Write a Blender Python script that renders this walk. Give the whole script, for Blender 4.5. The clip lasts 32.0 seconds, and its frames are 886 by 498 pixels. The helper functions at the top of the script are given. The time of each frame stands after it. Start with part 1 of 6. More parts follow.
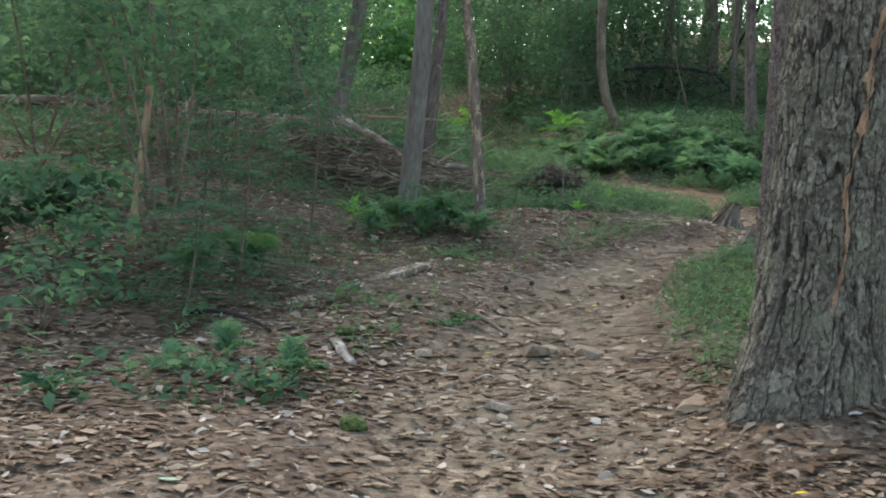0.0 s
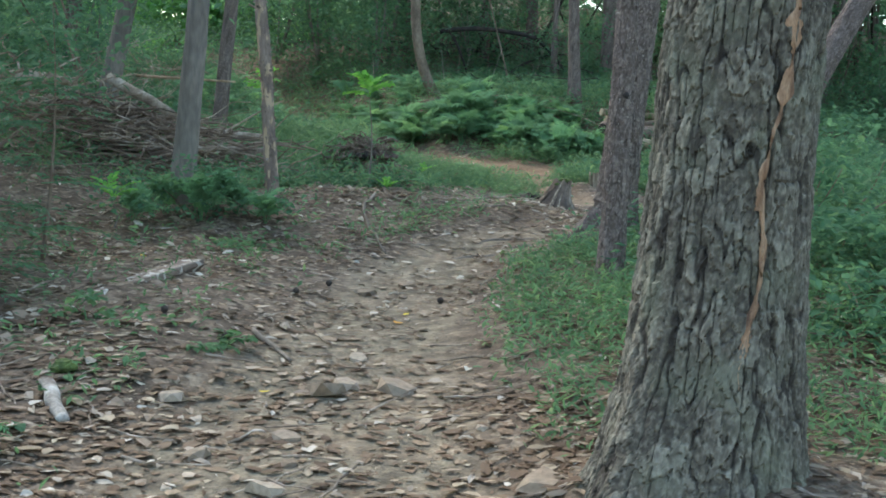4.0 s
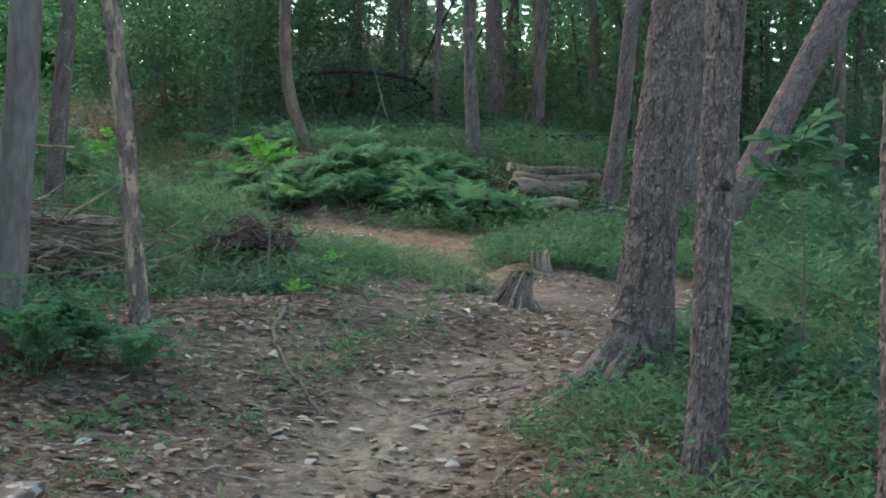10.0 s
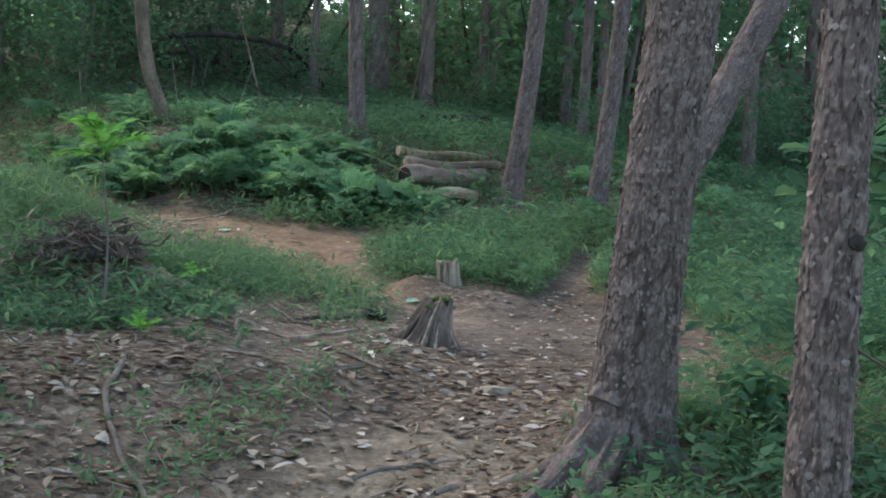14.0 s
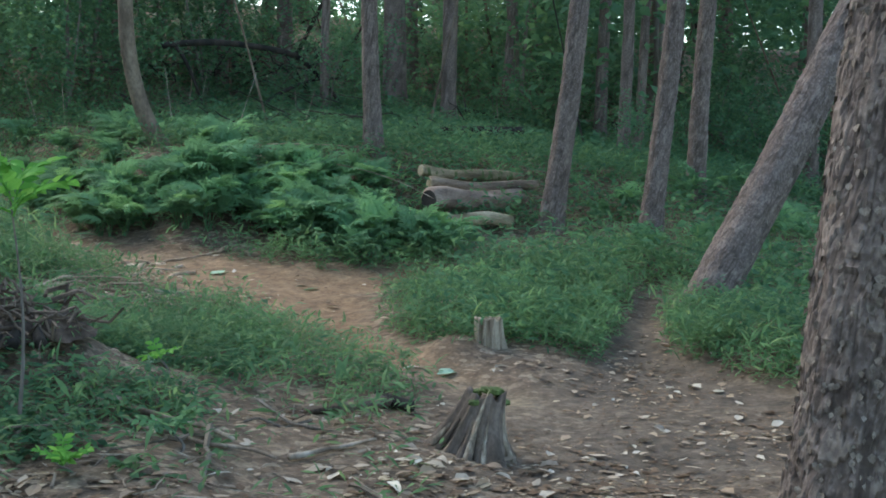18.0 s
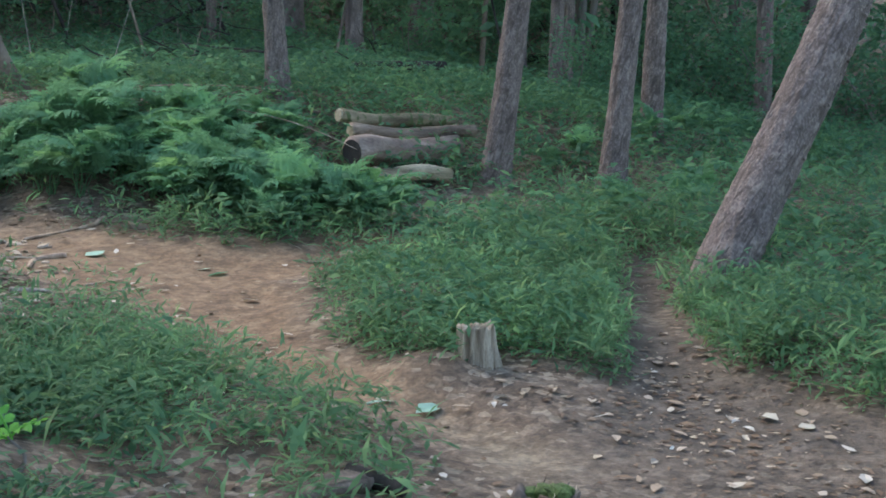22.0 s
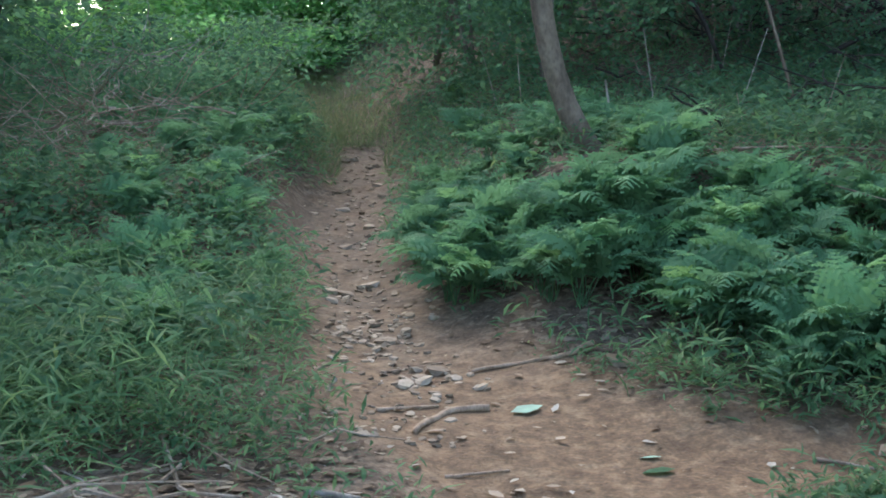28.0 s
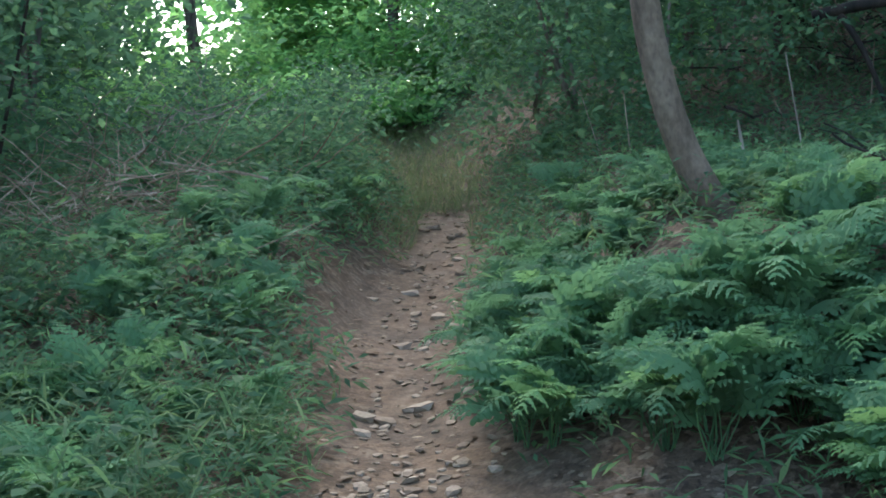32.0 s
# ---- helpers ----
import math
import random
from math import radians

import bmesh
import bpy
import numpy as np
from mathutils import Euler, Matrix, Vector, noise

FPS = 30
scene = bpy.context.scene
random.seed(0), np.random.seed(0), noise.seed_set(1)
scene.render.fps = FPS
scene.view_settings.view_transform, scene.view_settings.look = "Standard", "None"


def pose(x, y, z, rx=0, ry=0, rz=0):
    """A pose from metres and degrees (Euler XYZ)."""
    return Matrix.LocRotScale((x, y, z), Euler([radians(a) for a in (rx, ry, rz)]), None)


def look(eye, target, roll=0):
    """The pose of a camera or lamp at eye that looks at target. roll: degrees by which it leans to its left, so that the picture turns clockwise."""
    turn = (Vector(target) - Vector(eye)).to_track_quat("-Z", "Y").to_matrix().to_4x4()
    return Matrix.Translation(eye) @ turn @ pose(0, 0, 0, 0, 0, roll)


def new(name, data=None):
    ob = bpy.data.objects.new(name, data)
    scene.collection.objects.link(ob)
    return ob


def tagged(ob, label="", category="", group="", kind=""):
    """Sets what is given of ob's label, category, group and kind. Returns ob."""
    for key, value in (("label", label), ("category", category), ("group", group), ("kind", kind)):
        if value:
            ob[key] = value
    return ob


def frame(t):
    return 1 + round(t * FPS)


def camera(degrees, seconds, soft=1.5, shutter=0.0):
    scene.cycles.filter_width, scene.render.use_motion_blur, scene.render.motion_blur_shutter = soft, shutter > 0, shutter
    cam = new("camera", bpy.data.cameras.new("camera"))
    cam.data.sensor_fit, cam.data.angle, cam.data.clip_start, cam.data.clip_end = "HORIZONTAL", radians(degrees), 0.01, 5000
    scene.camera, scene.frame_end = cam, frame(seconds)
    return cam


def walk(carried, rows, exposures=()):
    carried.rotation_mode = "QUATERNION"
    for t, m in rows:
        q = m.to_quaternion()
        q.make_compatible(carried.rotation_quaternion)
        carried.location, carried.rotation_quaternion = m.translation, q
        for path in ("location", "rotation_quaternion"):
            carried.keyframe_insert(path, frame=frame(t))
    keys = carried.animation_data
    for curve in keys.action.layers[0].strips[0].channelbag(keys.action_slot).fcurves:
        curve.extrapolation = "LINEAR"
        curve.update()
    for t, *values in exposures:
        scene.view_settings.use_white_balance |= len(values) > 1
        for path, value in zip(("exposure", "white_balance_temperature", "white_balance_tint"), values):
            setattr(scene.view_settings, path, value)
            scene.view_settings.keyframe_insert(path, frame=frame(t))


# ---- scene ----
cam = camera(38.7, 32.0, soft=1.8)
METRES, EYE, TILT, LEAN, TURN = 16.0, 1.5, -4.0, -1.0, 0.0
ROWS = [
    (0.0, 0.0, 0.0, 0.0, -0.0, 0.0, -0.0),
    (0.5, 0.0007, 0.0054, -0.0013, -2.17, -0.85, -0.58),
    (1.0, 0.0032, 0.0195, -0.0001, -3.44, -1.6, -0.85),
    (1.5, 0.0075, 0.0325, 0.0011, -4.5, -1.57, -0.97),
    (2.0, 0.0129, 0.0501, 0.0027, -5.2, -1.57, -0.7),
    (2.5, 0.0154, 0.0652, 0.0052, -5.48, -1.46, -0.51),
    (3.0, 0.0172, 0.0822, 0.0067, -5.78, -1.64, -0.71),
    (3.5, 0.0148, 0.0955, 0.0082, -7.37, -1.57, -0.51),
    (5.5, 0.015, 0.1561, 0.0166, -9.54, -1.27, 0.93),
    (6.0, 0.0161, 0.1744, 0.0223, -10.37, -0.98, 1.04),
    (6.5, 0.0192, 0.1881, 0.0226, -10.14, -0.65, 0.54),
    (7.0, 0.0226, 0.2013, 0.027, -9.49, -0.29, 0.18),
    (7.5, 0.0216, 0.2178, 0.0293, -9.66, -0.67, 0.3),
    (8.0, 0.0187, 0.2326, 0.0329, -10.18, -1.52, 0.22),
    (8.5, 0.0163, 0.2483, 0.0348, -11.12, -1.93, 0.08),
    (9.0, 0.0127, 0.2625, 0.0386, -13.11, -1.3, 0.57),
    (9.5, 0.0055, 0.2747, 0.0411, -15.13, -0.44, 1.51),
    (10.0, 0.0058, 0.2879, 0.0398, -15.65, -0.01, 1.79),
    (10.5, 0.0115, 0.302, 0.0455, -15.12, -0.02, 1.46),
    (11.0, 0.0164, 0.3163, 0.0451, -14.81, -0.44, 1.07),
    (11.5, 0.0204, 0.332, 0.0505, -15.39, -0.64, 0.71),
    (12.0, 0.0251, 0.3479, 0.0504, -16.27, -1.06, 0.16),
    (12.5, 0.0275, 0.3624, 0.0515, -17.92, -1.49, 0.11),
    (13.0, 0.0247, 0.3793, 0.0528, -20.14, -1.68, 0.52),
    (13.5, 0.023, 0.3924, 0.055, -21.6, -1.51, 0.63),
    (14.0, 0.0286, 0.4063, 0.0557, -21.83, -1.4, 0.49),
    (14.5, 0.0346, 0.4172, 0.0585, -21.47, -1.06, 0.41),
    (15.0, 0.04, 0.4298, 0.0606, -20.73, -0.86, 0.51),
    (15.5, 0.0446, 0.4413, 0.0642, -19.35, -0.88, 0.31),
    (17.5, 0.0571, 0.496, 0.068, -20.87, -2.07, 1.05),
    (18.0, 0.0645, 0.5133, 0.0701, -20.97, -1.15, 1.6),
    (18.5, 0.0703, 0.5259, 0.0706, -20.52, -1.2, 1.42),
    (19.0, 0.0764, 0.5425, 0.0724, -19.63, -2.04, 0.92),
    (19.5, 0.0782, 0.5558, 0.0748, -18.81, -2.65, 0.35),
    (20.0, 0.0823, 0.5719, 0.0748, -18.45, -2.96, 0.2),
    (20.5, 0.0865, 0.5915, 0.0793, -19.62, -3.12, 0.59),
    (21.0, 0.0839, 0.6071, 0.0809, -22.57, -3.49, 1.45),
    (21.5, 0.0806, 0.6218, 0.0821, -25.69, -3.78, 2.48),
    (22.0, 0.0871, 0.6344, 0.081, -26.49, -4.33, 2.6),
    (22.5, 0.0972, 0.6474, 0.0847, -25.86, -4.44, 2.33),
    (23.0, 0.1082, 0.6615, 0.0847, -24.84, -4.2, 2.37),
    (23.5, 0.1172, 0.6739, 0.089, -22.2, -3.9, 2.51),
    (24.0, 0.1269, 0.6822, 0.0896, -18.03, -4.13, 2.09),
    (24.5, 0.1396, 0.6879, 0.0971, -13.71, -4.63, 1.09),
    (25.0, 0.1478, 0.6927, 0.1006, -9.57, -5.34, 0.56),
    (25.5, 0.1572, 0.7046, 0.1017, -5.69, -5.52, 0.57),
    (26.0, 0.1654, 0.7179, 0.1019, -2.17, -5.42, 0.86),
    (26.5, 0.1776, 0.7304, 0.1036, 1.19, -5.08, 1.27),
    (28.5, 0.2184, 0.7848, 0.113, 11.39, -2.34, 2.24),
    (29.0, 0.2171, 0.802, 0.1125, 12.15, -1.98, 2.73),
    (29.5, 0.2154, 0.819, 0.1132, 12.72, -1.43, 2.69),
    (30.0, 0.2161, 0.8391, 0.1128, 12.89, -0.86, 2.35),
    (30.5, 0.2152, 0.8572, 0.114, 12.64, -0.31, 2.64),
    (31.0, 0.2087, 0.8764, 0.117, 13.03, -0.05, 3.41),
    (31.5, 0.2073, 0.8935, 0.1157, 14.2, 0.07, 3.58),
    (32.0, 0.207, 0.9105, 0.1184, 15.61, -0.02, 3.36),
]
EXPOSURES = [(0.0, 1.2, 7200, 10), (2.0, 1.4, 6550, 1), (6.0, 1.53, 6550, 4), (7.0, 1.27, 6550, 4), (9.0, 1.25, 6550, 4), (13.0, 1.15, 6500, 10), (15.0, 1.36, 6450, 8), (18.0, 1.28, 6350, 2), (19.0, 1.4, 6350, 6), (23.0, 1.5, 6100, 8), (26.0, 1.55, 6050, 9), (29.0, 1.3, 6000, 8), (30.0, 1.33, 6000, 8), (32.0, 1.33, 6000, 8)]
walk(cam, [(t, pose(0, 0, EYE, TILT, LEAN, TURN) @ pose(METRES * x, METRES * y, METRES * z, 90 + pitch, roll, yaw)) for t, x, y, z, yaw, pitch, roll in ROWS], EXPOSURES)

# ---- light ----
world = bpy.data.worlds.new("overcast")
scene.world = world
world.use_nodes = True
wn = world.node_tree
sky = wn.nodes.new("ShaderNodeTexSky")
sky.sky_type, sky.sun_disc = "NISHITA", False
sky.air_density, sky.dust_density, sky.ozone_density = 1.0, 1.6, 1.0
sky.sun_elevation, sky.sun_rotation = radians(38), radians(-25)
wn.links.new(sky.outputs[0], wn.nodes["Background"].inputs[0])
wn.nodes["Background"].inputs[1].default_value = 0.3
sun = new("sun", bpy.data.lights.new("sun", "SUN"))
sun.data.energy, sun.data.angle, sun.data.color = 1.3, radians(35), (1.0, 0.93, 0.82)
sun.matrix_world = look((-6, 12, 14), (0, 0, 0))

# ---- noise and small geometry helpers ----
rng = np.random.default_rng(7)


def hashed(i, j, seed):
    h = np.sin(i * 127.1 + j * 311.7 + seed * 74.7) * 43758.5453
    return h - np.floor(h)


def vnoise(x, y, seed=0):
    xi, yi = np.floor(x), np.floor(y)
    u, v = x - xi, y - yi
    u, v = u * u * (3 - 2 * u), v * v * (3 - 2 * v)
    a, b = hashed(xi, yi, seed), hashed(xi + 1, yi, seed)
    c, d = hashed(xi, yi + 1, seed), hashed(xi + 1, yi + 1, seed)
    return (a + (b - a) * u) * (1 - v) + (c + (d - c) * u) * v - 0.5


def fbm(x, y, scale, octaves=3, seed=0):
    total, amp = 0, 1.0
    for k in range(octaves):
        total = total + amp * vnoise(x / scale, y / scale, seed + k)
        scale, amp = scale * 0.5, amp * 0.5
    return total


def smooth(v, a, b):
    t = np.clip((v - a) / (b - a), 0, 1)
    return t * t * (3 - 2 * t)


def rim(x, y, line):
    """Distance from the edge of a band along a line of (x, y, half width); negative inside."""
    best = np.full(np.shape(x), 1e9)
    for (x0, y0, w0), (x1, y1, w1) in zip(line, line[1:]):
        dx, dy = x1 - x0, y1 - y0
        t = np.clip(((x - x0) * dx + (y - y0) * dy) / (dx * dx + dy * dy), 0, 1)
        best = np.minimum(best, np.hypot(x - x0 - t * dx, y - y0 - t * dy) - (w0 + (w1 - w0) * t))
    return best


# ---- the lie of the land ----
MAIN = [(0.3, -8, 1.0), (0.3, 2, 0.9), (0.4, 6, 0.7), (0.8, 8, 0.5), (1.35, 10, 0.45), (2.2, 11.0, 0.42), (3.1, 12.0, 0.5), (3.7, 13.2, 0.75)]
CLAY = [(3.5, 13.7, 0.25), (3.42, 14.2, 0.14), (3.26, 14.8, 0.16), (3.1, 15.4, 0.24), (3.14, 15.9, 0.29), (3.2, 16.5, 0.43), (2.95, 17.2, 0.56), (1.98, 18.8, 0.33), (1.42, 20.5, 0.2), (0.92, 22.2, 0.2), (0.52, 24.5, 0.2), (0.14, 26.2, 0.2), (-1.1, 29.6, 0.2), (-3.2, 35.5, 0.22)]
ARM = [(3.0, 17.0, 0.5), (3.8, 17.15, 0.3), (4.5, 17.25, 0.12)]
BANK = [(0.98, 21.0, 0.1), (0.76, 21.7, 0.12), (0.58, 22.5, 0.13), (0.4, 23.2, 0.1)]
FORK = [(3.3, 11.9, 0.5), (3.75, 12.7, 0.8), (4.3, 13.5, 0.6), (4.62, 14.5, 0.2), (5.22, 15.48, 0.12), (5.68, 16.2, 0.1), (6.0, 16.6, 0.08)]


def clay_rim(x, y):
    return np.minimum(np.minimum(rim(x, y, CLAY), rim(x, y, ARM)), rim(x, y, BANK))


def trail_rim(x, y):
    return np.minimum(np.minimum(rim(x, y, MAIN), rim(x, y, FORK)), clay_rim(x, y))


def land(x, y):
    """Height of the ground."""
    x, y = np.asarray(x, float), np.asarray(y, float)
    up = np.interp(y, [-60, -10, 0, 5.5, 8, 10, 12, 13, 15, 16, 17, 18, 20, 22.3, 24.5, 27, 30, 36, 48, 90], [-3, -0.6, 0.08, 0.42, 0.59, 0.68, 0.93, 0.96, 0.95, 1.05, 1.17, 1.2, 1.26, 1.42, 1.7, 2.0, 2.4, 3.15, 3.1, 2.4])
    flat = np.interp(y, [-60, -10, 0, 5.5, 8, 10, 12, 14, 16, 18, 20, 22.3, 24.5, 28, 32, 36, 43, 90], [-3, -0.6, 0.08, 0.5, 0.76, 0.82, 0.92, 0.91, 1.0, 1.18, 1.28, 1.38, 1.65, 2.5, 3.5, 4.5, 5.2, 5.0])
    side = smooth(x, 1.2, 4.0)
    z = up * (1 - side) + flat * side
    centre = np.interp(y, [17, 18.8, 20.5, 22.2, 24.5, 26.2, 30, 36], [2.6, 2.0, 1.48, 1.02, 0.52, 0.1, -1.2, -3.3])
    z = z + 0.72 * smooth(x - centre, 0.25, 1.5) * smooth(y, 18.2, 21.2) * (1 - 0.75 * smooth(x, 6, 12))
    z = z + 0.5 * smooth(centre - x, 0.2, 1.15) * smooth(y, 18.3, 22.5) * (1 - 0.7 * smooth(y, 26, 34))
    z = z + 0.13 * np.maximum(0, -x - 0.8) ** 1.15 * smooth(y, 5, 13) * (1 - smooth(y, 17, 25)) * (1 - smooth(-x, 18, 40))
    z = z + 0.30 * np.exp(-(((x - 1.25) / 0.45) ** 2 + ((y - 13.9) / 0.5) ** 2))
    z = z + 0.38 * np.exp(-(((x + 2.0) / 1.7) ** 2 + ((y - 14.3) / 1.5) ** 2))
    main = np.interp(y, [2, 6, 8, 10, 11.1, 12, 14, 16, 17], [0.3, 0.4, 0.8, 1.35, 2.0, 2.6, 3.2, 2.9, 2.6])
    z = z + 0.10 * smooth(main - x, 0.5, 1.5) * smooth(y, 6.5, 9.5) * (1 - smooth(y, 17, 19))
    z = z + 0.14 * np.exp(-(((x - 1.68) / 0.45) ** 2 + ((y - 5.3) / 0.55) ** 2))
    z = z + 0.10 * np.exp(-(((x - 3.6) / 0.2) ** 2 + ((y - 14.72) / 0.22) ** 2))
    d = trail_rim(x, y)
    z = z - 0.07 * (1 - smooth(d, -0.3, 0.35))
    z = z + 0.10 * fbm(x, y, 1.6, 3, 3) * smooth(d, -0.3, 0.8) + 0.028 * fbm(x, y, 0.42, 3, 11) + 0.012 * fbm(x, y, 0.13, 2, 13)
    return z + 0.5 * fbm(x, y, 14, 2, 21) * smooth(np.hypot(x - 2, y - 12), 14, 30)


# ---- materials ----
def material(name, rough=0.8):
    m = bpy.data.materials.new(name)
    m.use_nodes = True
    nt = m.node_tree
    shader = nt.nodes["Principled BSDF"]
    shader.inputs["Roughness"].default_value = rough
    shader.inputs["Specular IOR Level"].default_value = 0.3
    return m, nt, shader


def node(nt, kind, **values):
    n = nt.nodes.new("ShaderNode" + kind)
    for key, v in values.items():
        n.inputs[key.replace("_", " ")].default_value = v
    return n


def ramp(nt, source, stops):
    r = nt.nodes.new("ShaderNodeValToRGB")
    e = r.color_ramp.elements
    while len(e) < len(stops):
        e.new(0.5)
    for k, (p, c) in enumerate(stops):
        e[k].position, e[k].color = p, (*c, 1)
    nt.links.new(source, r.inputs[0])
    return r.outputs[0]


def mixed(nt, fac, a, b, how="MIX"):
    m = nt.nodes.new("ShaderNodeMix")
    m.data_type, m.blend_type = "RGBA", how
    for sock, v in ((m.inputs[0], fac), (m.inputs[6], a), (m.inputs[7], b)):
        if isinstance(v, (int, float)):
            sock.default_value = v
        elif isinstance(v, tuple):
            sock.default_value = (*v, 1)
        else:
            nt.links.new(v, sock)
    return m.outputs[2]


def grain(nt, scale, detail=4, where="Object", stretch=(1, 1, 1)):
    tc = nt.nodes.new("ShaderNodeTexCoord")
    mp = node(nt, "Mapping", Scale=stretch)
    n = node(nt, "TexNoise", Scale=scale, Detail=detail)
    nt.links.new(tc.outputs[where], mp.inputs[0])
    nt.links.new(mp.outputs[0], n.inputs["Vector"])
    return n.outputs[0]


def bumped(nt, shader, height, strength, distance):
    b = node(nt, "Bump", Strength=strength, Distance=distance)
    nt.links.new(height, b.inputs["Height"])
    nt.links.new(b.outputs[0], shader.inputs["Normal"])


def leaf_material(name, dark, light, yellow, through_=0.45, rough=0.7, island=True):
    m, nt, s = material(name, rough)
    s.inputs["Specular IOR Level"].default_value = 0.12
    geo = nt.nodes.new("ShaderNodeNewGeometry")
    info = nt.nodes.new("ShaderNodeObjectInfo")
    c = ramp(nt, geo.outputs["Random Per Island"] if island else info.outputs["Random"], [(0, dark), (0.75, light), (1, yellow)])
    c = mixed(nt, 0.6, c, ramp(nt, grain(nt, 1.7, 2), [(0.3, (0.6, 0.6, 0.6)), (0.7, (1.3, 1.3, 1.2))]), "MULTIPLY")
    nt.links.new(c, s.inputs["Base Color"])
    t = nt.nodes.new("ShaderNodeBsdfTranslucent")
    nt.links.new(c, t.inputs[0])
    mx = nt.nodes.new("ShaderNodeMixShader")
    mx.inputs[0].default_value = through_
    nt.links.new(s.outputs[0], mx.inputs[1])
    nt.links.new(t.outputs[0], mx.inputs[2])
    nt.links.new(mx.outputs[0], nt.nodes["Material Output"].inputs[0])
    return m


def bark_material(name, dark, mid, light, scale=6, lichen=None, stretch=(1, 1, 0.25)):
    m, nt, s = material(name, 0.9)
    n = grain(nt, scale, 6, stretch=stretch)
    c = ramp(nt, n, [(0.3, dark), (0.5, mid), (0.72, light)])
    fine = grain(nt, scale * 9, 4, stretch=stretch)
    c = mixed(nt, 0.55, c, ramp(nt, fine, [(0.3, (0.5, 0.5, 0.5)), (0.7, (1.4, 1.4, 1.4))]), "MULTIPLY")
    if lichen:
        patch = ramp(nt, grain(nt, 20, 5, stretch=(1, 1, 0.35)), [(0.545, (0, 0, 0)), (0.6, (1, 1, 1))])
        c = mixed(nt, patch, c, lichen)
    nt.links.new(c, s.inputs["Base Color"])
    add = nt.nodes.new("ShaderNodeMath")
    add.operation = "MULTIPLY_ADD"
    nt.links.new(fine, add.inputs[0])
    add.inputs[1].default_value = 0.22
    nt.links.new(n, add.inputs[2])
    bumped(nt, s, add.outputs[0], 0.8, 0.11 / scale)
    return m


def plated_bark(name, inner, dark, light, fleck, fine_scale, depth, lichen=None):
    """Bark of raised weathered plates over dark inner bark, crack shade painted in; plates and cracks lie on the mesh.
    """
    m, nt, s = material(name, 0.93)
    s.inputs["Specular IOR Level"].default_value = 0.15
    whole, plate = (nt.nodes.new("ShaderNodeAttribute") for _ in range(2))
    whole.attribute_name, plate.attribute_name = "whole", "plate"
    fine, broad = grain(nt, fine_scale, 6, stretch=(1, 1, 0.7)), grain(nt, 3.0, 4)
    c = ramp(nt, plate.outputs["Fac"], [(0.0, dark), (0.55, light), (0.95, fleck)])
    c = mixed(nt, 0.5, c, ramp(nt, fine, [(0.36, dark), (0.5, light), (0.66, fleck)]))
    c = mixed(nt, 0.5, c, ramp(nt, broad, [(0.3, (0.65, 0.65, 0.65)), (0.7, (1.3, 1.27, 1.22))]), "MULTIPLY")
    if lichen:
        c = mixed(nt, ramp(nt, grain(nt, 4.5, 6), [(0.5, (0, 0, 0)), (0.7, (0.6, 0.6, 0.6))]), c, lichen)
    # Cracks blend to the inner tone, which paints furrow shade besides bark colour.
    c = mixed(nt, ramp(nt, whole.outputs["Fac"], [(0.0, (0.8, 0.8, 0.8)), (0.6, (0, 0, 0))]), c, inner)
    nt.links.new(c, s.inputs["Base Color"])
    bumped(nt, s, fine, 0.9, depth)
    return m


